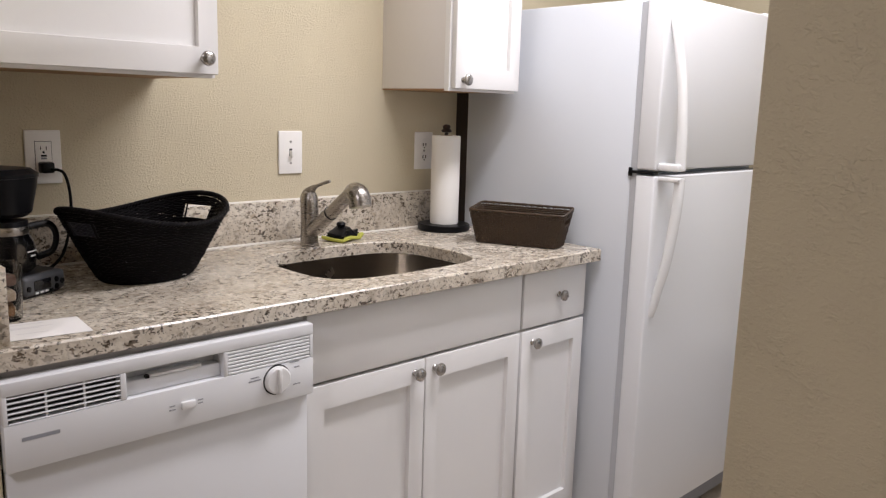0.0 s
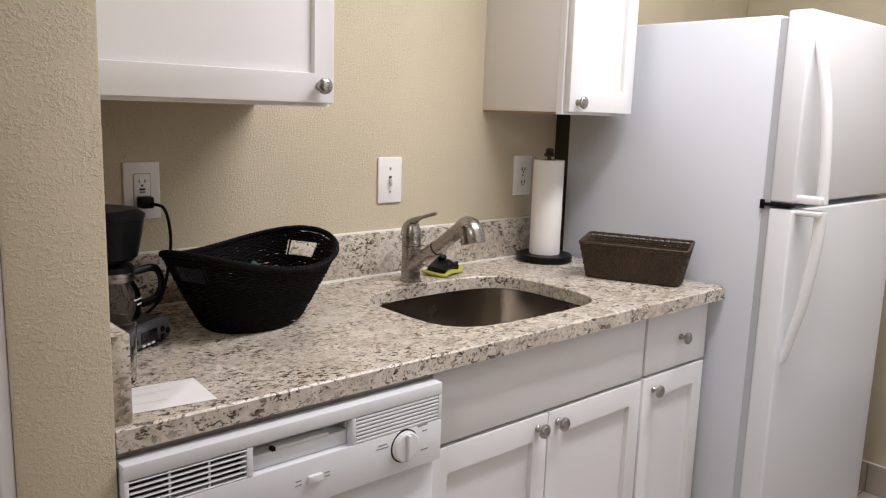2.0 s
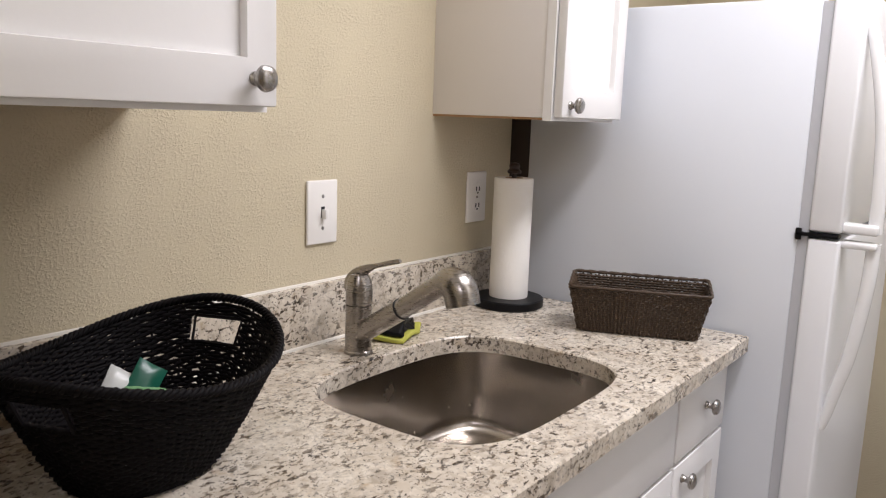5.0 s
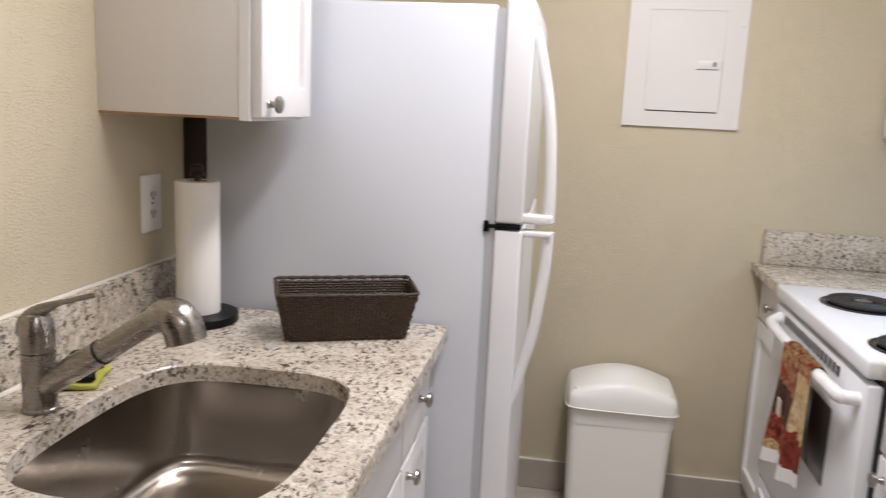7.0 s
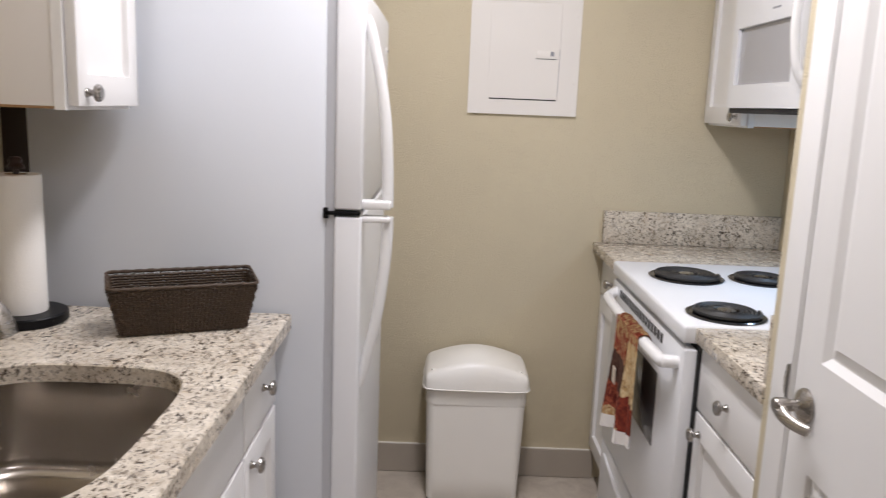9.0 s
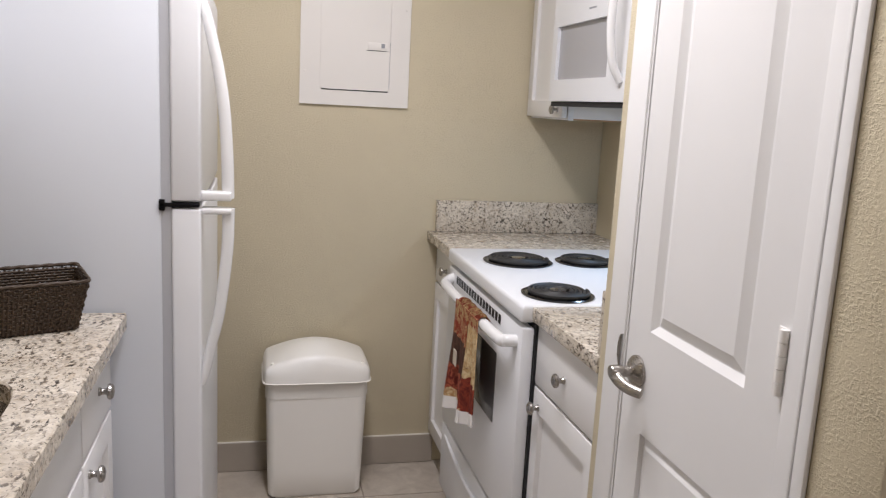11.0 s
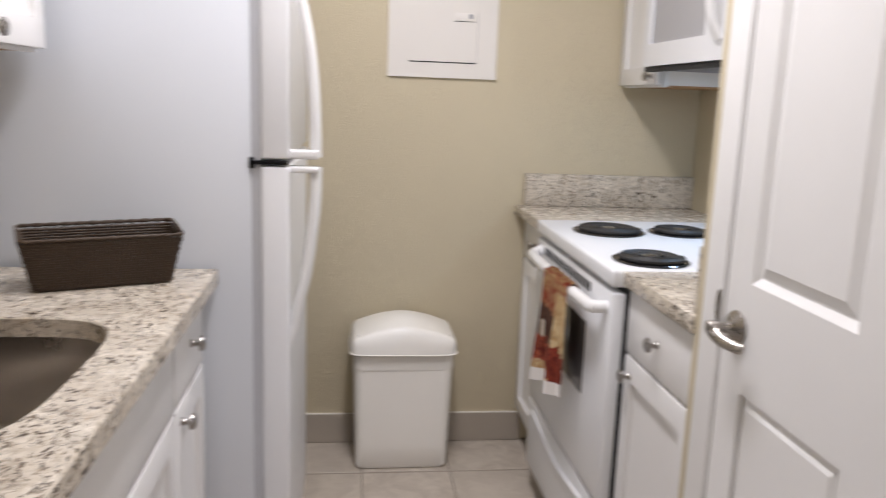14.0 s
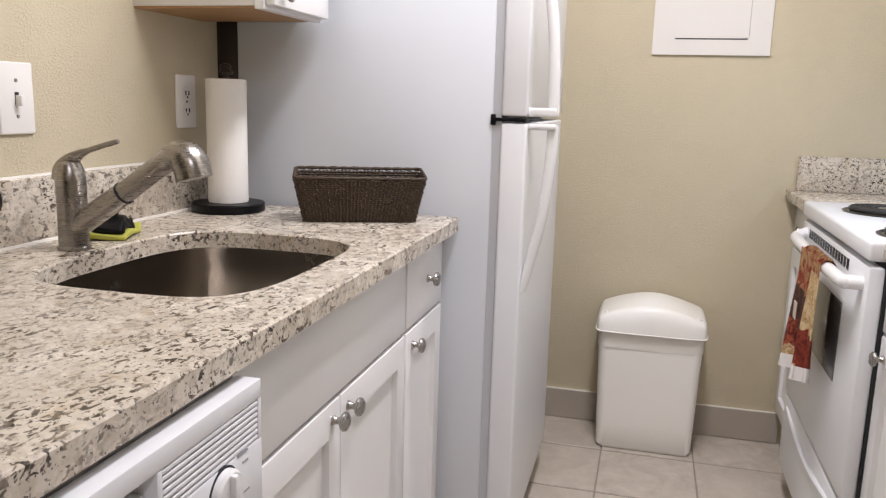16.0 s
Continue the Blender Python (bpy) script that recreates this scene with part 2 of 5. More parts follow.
wall_box("wall_hall_east", (1.7, 1.82, -1.9, 0.978, 0, CEIL))
wall_box("wall_hall_south", (WEST, 1.7, -2.02, -1.9, 0, CEIL))
setting("ceiling", boxed(WEST - 0.1, 1.8, -2.0, NORTH + 0.1, CEIL, CEIL + 0.15), WHITE_CEIL, "white painted ceiling", "ceiling")
setting("floor", boxed(WEST - 0.1, 1.8, -2.0, NORTH + 0.1, -0.1, -0.004), GROUT, "floor of square beige ceramic tiles", "floor")


# ---- cabinets ----
def shaker(name, s, xf, y0, y1, z0, z1, parent, rail=0.063, tall=0.074, thick=0.020, inset=0.011, flat=False):
    """A door or drawer front whose face lies at x = xf and looks along s * x."""
    bm = boxed(xf - s * thick, xf, y0, y1, z0, z1)
    face = max(bm.faces, key=lambda f: s * f.calc_center_median().x)
    if not flat:
        bmesh.ops.inset_region(bm, faces=[face], thickness=rail)
        for v in face.verts:
            v.co.z += (tall - rail) * (1 if v.co.z < (z0 + z1) / 2 else -1)
        rim = bmesh.ops.inset_region(bm, faces=[face], thickness=0.0025)
        for v in face.verts:
            v.co.x -= s * inset
    outer = [e for e in bm.edges if all(abs(v.co.y - y0) < 1e-6 or abs(v.co.y - y1) < 1e-6 or abs(v.co.z - z0) < 1e-6 or abs(v.co.z - z1) < 1e-6 for v in e.verts)]
    bmesh.ops.bevel(bm, geom=outer, offset=0.0025, segments=2, profile=0.5, affect="EDGES")
    return part(name, bm, CABINET, parent)


def knob(s, x, y, z, parent):
    """A mushroom knob that stands out along s * x."""
    m = Matrix.Translation((x, y, z)) @ Matrix.Rotation(s * math.pi / 2, 4, "Y")
    profile = [(0.0085, -0.002), (0.0085, 0.002), (0.0062, 0.005), (0.0055, 0.011), (0.0075, 0.0145), (0.0140, 0.0165), (0.0158, 0.0195), (0.0150, 0.0235), (0.0110, 0.0268), (0.0050, 0.0280), (0.0005, 0.0283)]
    return part("knob", lathe(bmesh.new(), profile, m, 24), KNOB_METAL, parent, "satin nickel mushroom knob")


def base_cabinet(name, label, s, back, face, y0, y1):
    ob = thing(name, label, "cabinet", ((back + face) / 2, (y0 + y1) / 2, 0), group="white base cabinets")
    bm = bmesh.new()
    inner = face - s * 0.0215
    box(bm, back, inner - s * 0.02, y0, y0 + 0.018, 0.10, 0.879)
    box(bm, back, inner - s * 0.02, y1 - 0.018, y1, 0.10, 0.879)
    box(bm, back, inner - s * 0.02, y0 + 0.018, y1 - 0.018, 0.10, 0.118)
    box(bm, inner - s * 0.02, inner, y0, y1, 0.10, 0.879, bevel=0.001)
    box(bm, back, inner - s * 0.07, y0 + 0.001, y1 - 0.001, 0.0, 0.101)
    part("body", bm, CABINET, ob)
    return ob


def wall_cabinet(name, label, s, back, face, y0, y1, z0=1.345, z1=2.11):
    ob = thing(name, label, "wall cabinet", ((back + face) / 2, (y0 + y1) / 2, z0), group="white wall cabinets")
    inner = face - s * 0.0215
    part("body", boxed(back, inner - s * 0.019, y0 + 0.0015, y1 - 0.0015, z0 + 0.006, z1, bevel=0.001), CABINET_SIDE, ob)
    bm = bmesh.new()
    for a, b, c, d in ((y0, y0 + 0.038, z0, z1), (y1 - 0.038, y1, z0, z1), (y0 + 0.038, y1 - 0.038, z0, z0 + 0.04), (y0 + 0.038, y1 - 0.038, z1 - 0.04, z1)):
        box(bm, inner - s * 0.019, inner, a, b, c, d)
    part("face_frame", bm, CABINET, ob)
    part("bottom_panel", boxed(back, inner - s * 0.0195, y0 + 0.004, y1 - 0.004, z0 + 0.0015, z0 + 0.0058), RAW_WOOD, ob, "raw brown wood underside")
    return ob


FACE_L = -1.268
sink_cabinet = base_cabinet("sink_base_cabinet", "white shaker sink base cabinet with two doors", 1, WEST, FACE_L, 0.937, 1.6275)
shaker("false_drawer_front", 1, FACE_L, 0.948, 1.6225, 0.7205, 0.871, sink_cabinet, flat=True)
for a, b, k in ((0.948, 1.2805, 1.249), (1.2845, 1.6225, 1.313)):
    d = shaker("door", 1, FACE_L, a, b, 0.135, 0.7125, sink_cabinet)
    knob(1, FACE_L, k, 0.684, d)

drawer_cabinet = base_cabinet("drawer_base_cabinet", "narrow white base cabinet with drawer and door", 1, WEST, FACE_L, 1.6285, 1.909)
d = shaker("drawer_front", 1, FACE_L, 1.6325, 1.903, 0.7205, 0.871, drawer_cabinet, flat=True)
knob(1, FACE_L, 1.781, 0.797, d)
d = shaker("door", 1, FACE_L, 1.6325, 1.903, 0.135, 0.7125, drawer_cabinet)
knob(1, FACE_L, 1.675, 0.679, d)

upper_left = wall_cabinet("wall_cabinet", "white shaker wall cabinet above the coffee maker", 1, WEST, -1.545, 0.371, 0.913)
d = shaker("door", 1, -1.545, 0.377, 0.911, 1.352, 2.105, upper_left)
knob(1, -1.545, 0.877, 1.384, d)
upper_mid = wall_cabinet("wall_cabinet", "narrow white shaker wall cabinet beside the refrigerator", 1, WEST, -1.547, 1.621, 1.897)
d = shaker("door", 1, -1.547, 1.626, 1.893, 1.352, 2.105, upper_mid)
knob(1, -1.547, 1.657, 1.376, d)
# Added unseen block that keeps light out of the gap beside the refrigerator.
part("filler", boxed(WEST, -1.640, 1.8975, 1.936, 1.352, 2.11), CABINET_SIDE, upper_mid)

FACE_R = -0.325
near_right = base_cabinet("drawer_base_cabinet", "white base cabinet with drawer beside the stove", -1, EAST, FACE_R, 1.574, 1.940)
d = shaker("drawer_front", -1, FACE_R, 1.580, 1.934, 0.7305, 0.871, near_right, flat=True)
knob(-1, FACE_R, 1.757, 0.799, d)
d = shaker("door", -1, FACE_R, 1.580, 1.934, 0.135, 0.7225, near_right)
knob(-1, FACE_R, 1.897, 0.680, d)
far_right = base_cabinet("drawer_base_cabinet", "white base cabinet between stove and back wall", -1, EAST, FACE_R, 2.692, NORTH)
d = shaker("drawer_front", -1, FACE_R, 2.700, 3.040, 0.7305, 0.871, far_right, flat=True)
knob(-1, FACE_R, 2.87, 0.797, d)
d = shaker("door", -1, FACE_R, 2.700, 3.040, 0.135, 0.7225, far_right)
upper_right = wall_cabinet("wall_cabinet", "white shaker wall cabinet beside the microwave", -1, EAST, -0.010, 2.690, NORTH)
d = shaker("door", -1, -0.010, 2.696, 3.042, 1.352, 2.105, upper_right)
knob(-1, -0.010, 2.735, 1.378, d)


# ---- worktops ----
def sink_outline(count=72, hx=0.186, hy=0.248, ex=0.52, ey=0.50):
    """The cut-out for the sink: rounded, its back edge slightly bowed."""
    out = []
    for i in range(count):
        a = 2 * math.pi * i / count
        c, s = math.cos(a), math.sin(a)
        x = math.copysign(abs(c) ** ex, c) * hx
        y = math.copysign(abs(s) ** ey, s) * hy
        if x < 0:
            x -= 0.014 * max(0.0, 1 - (y / 0.25) ** 2)
        out.append((-1.507 + x, 1.306 + y))
    return out


def worktop(x0, x1, y0, y1, z0, z1, hole):
    """A slab with a hole, its upper front edge eased."""
    bm = bmesh.new()
    cx, cy = sum(p[0] for p in hole) / len(hole), sum(p[1] for p in hole) / len(hole)
    outer = []
    for x, y in hole:
        dx, dy = x - cx, y - cy
        k = min(((x1 if dx > 0 else x0) - cx) / dx if abs(dx) > 1e-9 else 1e9, ((y1 if dy > 0 else y0) - cy) / dy if abs(dy) > 1e-9 else 1e9)
        outer.append([cx + k * dx, cy + k * dy])
    for corner in ((x0, y0), (x0, y1), (x1, y0), (x1, y1)):
        min(outer, key=lambda p: (p[0] - corner[0]) ** 2 + (p[1] - corner[1]) ** 2)[:] = corner
    n = len(hole)
    e = 0.003
    def ring(points, z, shrink=0.0):
        return [bm.verts.new((min(max(x, x0 + shrink), x1 - shrink), min(max(y, y0), y1), z)) for x, y in points]
    top_out, mid_out, low_out = ring(outer, z1, e), ring(outer, z1 - e), ring(outer, z0)
    def hole_ring(z, grow):
        return [bm.verts.new((cx + (x - cx) * grow, cy + (y - cy) * grow, z)) for x, y in hole]
    top_in, mid_in, low_in = hole_ring(z1, 1.012), hole_ring(z1 - e, 1.0), hole_ring(z0, 1.0)
    for a, b in ((top_in, top_out), (top_out, mid_out), (mid_out, low_out), (low_out, low_in), (low_in, mid_in), (mid_in, top_in)):
        for i in range(n):
            bm.faces.new((a[i], a[(i + 1) % n], b[(i + 1) % n], b[i]))
    return bm


left_top = thing("worktop", "speckled cream and grey granite worktop with sink cut-out", "worktop", (-1.55, 1.15, 0.88), group="granite worktops")
part("slab", worktop(WEST, -1.238, 0.370, 1.926, 0.881, 0.914, sink_outline()), GRANITE, left_top, angle=25)
part("backsplash", boxed(WEST, WEST + 0.019, 0.3980, 1.930, 0.9145, 1.028, bevel=0.002), GRANITE, left_top)
part("side_splash", boxed(WEST + 0.0, -1.250, 0.3695, 0.3975, 0.9145, 1.040, bevel=0.002), GRANITE, left_top)
part("caulk", tube(bmesh.new(), [(WEST + 0.0195, 0.39, 0.915), (WEST + 0.0195, 1.93, 0.915)], 0.004, 6), CAULK, left_top, "white caulk line")
part("caulk", tube(bmesh.new(), [(WEST + 0.003, 0.39, 1.0285), (WEST + 0.003, 1.93, 1.0285)], 0.004, 6), CAULK, left_top, "cream caulk line")

right_near_top = thing("worktop", "short granite worktop between stove and closet wall", "worktop", (-0.05, 1.73, 0.88), group="granite worktops")
part("slab", boxed(-0.340, EAST, 1.5725, 1.943, 0.881, 0.914, bevel=0.002), GRANITE, right_near_top)
part("side_splash", boxed(-0.332, EAST, 1.5725, 1.593, 0.9145, 1.040, bevel=0.002), GRANITE, right_near_top)
right_far_top = thing("worktop", "short granite worktop in the back corner", "worktop", (-0.05, 2.87, 0.88), group="granite worktops")
part("slab", boxed(-0.362, EAST, 2.692, NORTH, 0.881, 0.914, bevel=0.002), GRANITE, right_far_top)
part("backsplash", boxed(-0.334, EAST, NORTH - 0.019, NORTH, 0.9145, 1.030, bevel=0.002), GRANITE, right_far_top)


# ---- sink and faucet ----
def sink_bowl():
    bm = bmesh.new()
    rows = [(0.200, 0.262, 0.52, 0.8805), (0.1885, 0.2505, 0.46, 0.8805), (0.1880, 0.2500, 0.44, 0.874), (0.1850, 0.2470, 0.41, 0.80), (0.1825, 0.2445, 0.38, 0.745),
            (0.1795, 0.2415, 0.38, 0.730), (0.1725, 0.2345, 0.38, 0.718), (0.1610, 0.2230, 0.40, 0.710), (0.145, 0.207, 0.42, 0.7075), (0.09, 0.13, 0.7, 0.704), (0.022, 0.030, 1.0, 0.700)]
    rings = [[bm.verts.new((x, y, z)) for x, y in sink_outline(96, hx, hy, e, e)] for hx, hy, e, z in rows]
    for a, b in zip(rings, rings[1:]):
        for i in range(96):
            bm.faces.new((a[i], a[(i + 1) % 96], b[(i + 1) % 96], b[i]))
    bm.faces.new(rings[-1])
    return bm


sink = thing("kitchen_sink", "undermount brushed stainless steel kitchen sink", "sink", (-1.507, 1.306, 0.70))
part("bowl", sink_bowl(), STEEL, sink, angle=60)
part("drain", lathe(bmesh.new(), [(0.045, 0.7005), (0.043, 0.7055), (0.034, 0.7055), (0.031, 0.7025), (0.012, 0.7025), (0.008, 0.708), (0.001, 0.709)], Matrix.Translation((-1.507, 1.306, 0))), NICKEL, sink)

FX, FY = -1.752, 1.283
faucet = thing("faucet", "brushed nickel pull-out kitchen faucet with lever on top", "faucet", (FX, FY, 0.914))
part("body", lathe(bmesh.new(), [(0.0265, 0.9145), (0.0265, 0.919), (0.0245, 0.921), (0.0240, 0.985), (0.0245, 1.0045)], Matrix.Translation((FX, FY, 0))), NICKEL, faucet)
part("cap", lathe(bmesh.new(), [(0.0245, 1.006), (0.0245, 1.030), (0.0225, 1.048), (0.0165, 1.061), (0.006, 1.067), (0.0005, 1.068)], Matrix.Translation((FX, FY, 0))), NICKEL, faucet)
part("lever", tube(bmesh.new(), curve_points([(FX - 0.014, FY, 1.030), (FX - 0.006, FY, 1.056), (FX + 0.022, FY - 0.001, 1.075), (FX + 0.060, FY - 0.002, 1.088), (FX + 0.098, FY - 0.003, 1.099)], 6), [0.019] * 4 + [0.0185 - 0.0135 * min(1.0, i / 11) for i in range(20)] + [0.004], 12, flat=0.72), NICKEL, faucet)
arm_a, arm_b, head_end = Vector((FX + 0.006, FY, 0.952)), Vector((FX + 0.105, FY - 0.004, 1.015)), Vector((FX + 0.190, FY - 0.008, 1.0725))
part("spout_arm", tube(bmesh.new(), [arm_a, arm_b], [0.0200, 0.0190], 20), NICKEL, faucet)
part("wand_joint", tube(bmesh.new(), [arm_b - (arm_b - arm_a).normalized() * 0.0015, arm_b + (arm_b - arm_a).normalized() * 0.0015], [0.0196, 0.0196], 20), DARK, faucet)
hose = tube(bmesh.new(), [arm_b, head_end], [0.0178, 0.0178], 20)
part("spray_wand", hose, NICKEL, faucet)
head = curve_points([head_end - Vector((0.004, 0, 0.003)), (FX + 0.212, FY - 0.009, 1.081), (FX + 0.232, FY - 0.010, 1.070), (FX + 0.240, FY - 0.0105, 1.046)], 6)
part("spray_head", tube(bmesh.new(), head, [0.0182 + 0.0105 * min(1, i / 9) for i in range(len(head))], 20), NICKEL, faucet)

scrubber = thing("dish_brush", "black palm scrubber on a wavy yellow sponge pad", "dish brush", (-1.770, 1.420, 0.914))
place_brush = Matrix.Translation((-1.772, 1.412, 0)) @ Matrix.Rotation(radians(24), 4, "Z")
pad = boxed(-0.036, 0.036, -0.056, 0.060, 0.9148, 0.9225, bevel=0.003, segments=2)
bmesh.ops.subdivide_edges(pad, edges=pad.edges[:], cuts=3, use_grid_fill=True)
grip = boxed(-0.030, 0.030, -0.050, 0.052, 0.9245, 0.936, bevel=0.005, segments=2)
bmesh.ops.subdivide_edges(grip, edges=grip.edges[:], cuts=3, use_grid_fill=True)
for bm in (pad, grip):
    for v in bm.verts:
        lift = (0.009 if v.co.z > 0.918 else 0.006) * math.cos(v.co.y * 42 + v.co.x * 20) ** 2
        v.co.x += 0.010 * noise.noise((v.co.y * 45, v.co.z * 30, 3))
        v.co.z += lift + 0.002 * noise.noise((v.co.x * 70, v.co.y * 70, 0))
for v in grip.verts:
    if v.co.z > 0.932:
        v.co.x *= 0.80
        v.co.z += 0.015 * math.exp(-((v.co.y + 0.010) / 0.022) ** 2) + 0.004 * noise.noise((v.co.x * 60, v.co.y * 60, 7))
for bm in (pad, grip):
    bmesh.ops.transform(bm, matrix=place_brush, verts=bm.verts)
part("pad", pad, plain("yellow_sponge", (0.50, 0.50, 0.09), 0.9, grain=300, depth=0.003, vary=0.25), scrubber, "yellow scouring pad")
part("grip", grip, BLACK, scrubber)
part("knob", lathe(bmesh.new(), [(0.012, 0.940), (0.010, 0.952), (0.012, 0.957), (0.014, 0.962), (0.011, 0.967), (0.001, 0.969)], place_brush @ Matrix.Translation((0, -0.012, 0)), 18), BLACK, scrubber)


# ---- refrigerator ----
fridge = thing("refrigerator", "white top-freezer refrigerator with curved white handles", "refrigerator", (-1.47, 2.28, 0))
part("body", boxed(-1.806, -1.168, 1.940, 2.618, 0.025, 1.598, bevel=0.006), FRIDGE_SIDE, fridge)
part("gasket", boxed(-1.169, -1.1485, 1.9425, 2.614, 0.12, 1.590), plain("pale_gasket", (0.50, 0.51, 0.54), 0.6), fridge, "grey rubber door gasket")
part("kick_grille", boxed(-1.175, -1.125, 1.955, 2.603, 0.025, 0.098, bevel=0.004), GASKET, fridge)


def fridge_door(name, z0, z1):
    bm = boxed(-1.149, -1.090, 1.936, 2.620, z0, z1)
    bmesh.ops.subdivide_edges(bm, edges=[e for e in bm.edges if abs(e.verts[0].co.y - e.verts[1].co.y) > 0.1], cuts=14, use_grid_fill=True)
    for v in bm.verts:
        if v.co.x > -1.1:
            v.co.x += 0.003 * (1 - ((v.co.y - 2.278) / 0.342) ** 2)
    edges = [e for e in bm.edges if e.is_manifold and e.calc_face_angle(0) > 0.8]
    bmesh.ops.bevel(bm, geom=edges, offset=0.006, segments=3, profile=0.5, affect="EDGES")
    return part(name, bm, APPLIANCE, fridge)


freezer = fridge_door("freezer_door", 1.1475, 1.607)
lower_door = fridge_door("fridge_door", 0.105, 1.133)
UPPER_GRIP = [(1.152, -1.036), (1.238, -1.038), (1.334, -1.044), (1.410, -1.054), (1.480, -1.068), (1.530, -1.080), (1.556, -1.089)]
LOWER_GRIP = [(1.131, -1.035), (1.051, -1.037), (0.961, -1.046), (0.890, -1.056), (0.830, -1.070), (0.770, -1.083), (0.740, -1.092)]
for where, grip, up in ((freezer, UPPER_GRIP, 1), (lower_door, LOWER_GRIP, -1)):
    line = curve_points([(x, 1.972 - 0.006 * i / 6, z) for i, (z, x) in enumerate(grip)], 5)
    count = len(line)
    bow = tube(bmesh.new(), line, [0.0145 - 0.004 * (i / count) ** 2 for i in range(count)], 14, flat=0.78)
    part("handle", bow, HANDLE_WHITE, where, "curved glossy white handle")
    z = grip[0][0]
    part("handle_mount", boxed(-1.092, -1.028, 1.950, 1.988, z - 0.004 if up > 0 else z - 0.012, z + 0.016 if up > 0 else z + 0.002, bevel=0.005, segments=3), HANDLE_WHITE, where)
part("hinge_cover", boxed(-1.175, -1.115, 2.560, 2.612, 1.6065, 1.621, bevel=0.005), HANDLE_WHITE, fridge)
part("mid_hinge", boxed(-1.172, -1.093, 1.9345, 1.960, 1.1365, 1.1445, bevel=0.002), BLACK, fridge, "dark metal door hinge")
part("mid_hinge_pin", boxed(-1.173, -1.161, 1.9345, 1.9395, 1.128, 1.152, bevel=0.002), BLACK, fridge)
part("badge", boxed(-1.0905, -1.0865, 2.520, 2.575, 1.512, 1.530, bevel=0.001), PLATE, freezer, "small grey maker's badge")
part("badge_bar", boxed(-1.0866, -1.0855, 2.528, 2.567, 1.518, 1.524), GASKET, freezer)


# ---- dishwasher ----
DW = -1.222
dish = thing("dishwasher", "white built-in dishwasher with dial and vent slots", "dishwasher", (-1.5, 0.65, 0))
part("tub", boxed(WEST + 0.02, DW - 0.052, 0.372, 0.932, 0.03, 0.864), DARK, dish)
part("mounting_rail", boxed(DW - 0.060, DW - 0.034, 0.374, 0.930, 0.8645, 0.8805), plain("grey_rail", (0.42, 0.40, 0.39), 0.6), dish, "grey mounting rail under the worktop")
part("door_panel", boxed(DW - 0.036, DW - 0.016, 0.374, 0.930, 0.115, 0.7195, bevel=0.004), APPLIANCE, dish)
part("kick_plate", boxed(DW - 0.075, DW - 0.060, 0.374, 0.930, 0.005, 0.110, bevel=0.003), APPLIANCE, dish)
control = bmesh.new()
for a, b, c, d in ((0.372, 0.932, 0.723, 0.799), (0.372, 0.932, 0.8460, 0.868), (0.372, 0.379, 0.799, 0.8460), (0.550, 0.560, 0.799, 0.8460), (0.738, 0.746, 0.799, 0.8460), (0.924, 0.932, 0.799, 0.8460)):
    box(control, DW - 0.03, DW, a, b, c, d, bevel=0.0015)
panel = part("control_panel", control, APPLIANCE, dish)
part("vent_backing", boxed(DW - 0.031, DW - 0.022, 0.373, 0.555, 0.79, 0.86), DARK, panel)
for i in range(6):
    z = 0.8010 + i * 0.0083
    part("vent_slat", boxed(DW - 0.0060, DW - 0.0005, 0.379, 0.550, z - 0.0010, z + 0.0010, bevel=0.0005, segments=1), APPLIANCE, panel)
for y in (0.435, 0.493):
    part("vent_divider", boxed(DW - 0.0055, DW - 0.0025, y - 0.0015, y + 0.0015, 0.799, 0.8460), APPLIANCE, panel)
part("groove_backing", boxed(DW - 0.015, DW - 0.006, 0.746, 0.924, 0.799, 0.8460), APPLIANCE, panel)
for i in range(7):
    z = 0.8025 + i * 0.0066
    part("groove_rib", boxed(DW - 0.010, DW - 0.0005, 0.746, 0.924, z - 0.0022, z + 0.0022, bevel=0.0008, segments=1), APPLIANCE, panel)
bm = bmesh.new()
box(bm, DW - 0.048, DW - 0.040, 0.556, 0.742, 0.799, 0.8480)
box(bm, DW - 0.040, DW - 0.020, 0.556, 0.561, 0.799, 0.8460)
box(bm, DW - 0.040, DW - 0.020, 0.737, 0.742, 0.799, 0.8460)
part("latch_recess", bm, APPLIANCE, panel)
part("latch_apron", boxed(DW - 0.040, DW - 0.014, 0.5605, 0.7375, 0.7990, 0.8240, bevel=0.003), APPLIANCE, panel)
part("latch_handle", boxed(DW - 0.032, DW - 0.011, 0.603, 0.700, 0.8245, 0.8300, bevel=0.002), HANDLE_WHITE, panel)
part("latch_gap", boxed(DW - 0.0200, DW - 0.010, 0.597, 0.603, 0.8245, 0.8300), BLACK, panel)
m = Matrix.Translation((DW - 0.002, 0.848, 0.770)) @ Matrix.Rotation(math.pi / 2, 4, "Y")
part("dial_ring", lathe(bmesh.new(), [(0.0300, 0), (0.0300, 0.0022), (0.029, 0.0026)], m, 40), DARK, panel)
part("dial", lathe(bmesh.new(), [(0.0275, 0.003), (0.027, 0.0095), (0.024, 0.0120), (0.001, 0.0125)], m, 40), HANDLE_WHITE, panel, "round white dial")
part("dial_grip", boxed(DW + 0.008, DW + 0.017, 0.844, 0.852, 0.746, 0.794, bevel=0.003), HANDLE_WHITE, panel)
part("rocker_switch", boxed(DW - 0.001, DW + 0.006, 0.653, 0.679, 0.758, 0.772, bevel=0.002), HANDLE_WHITE, panel)
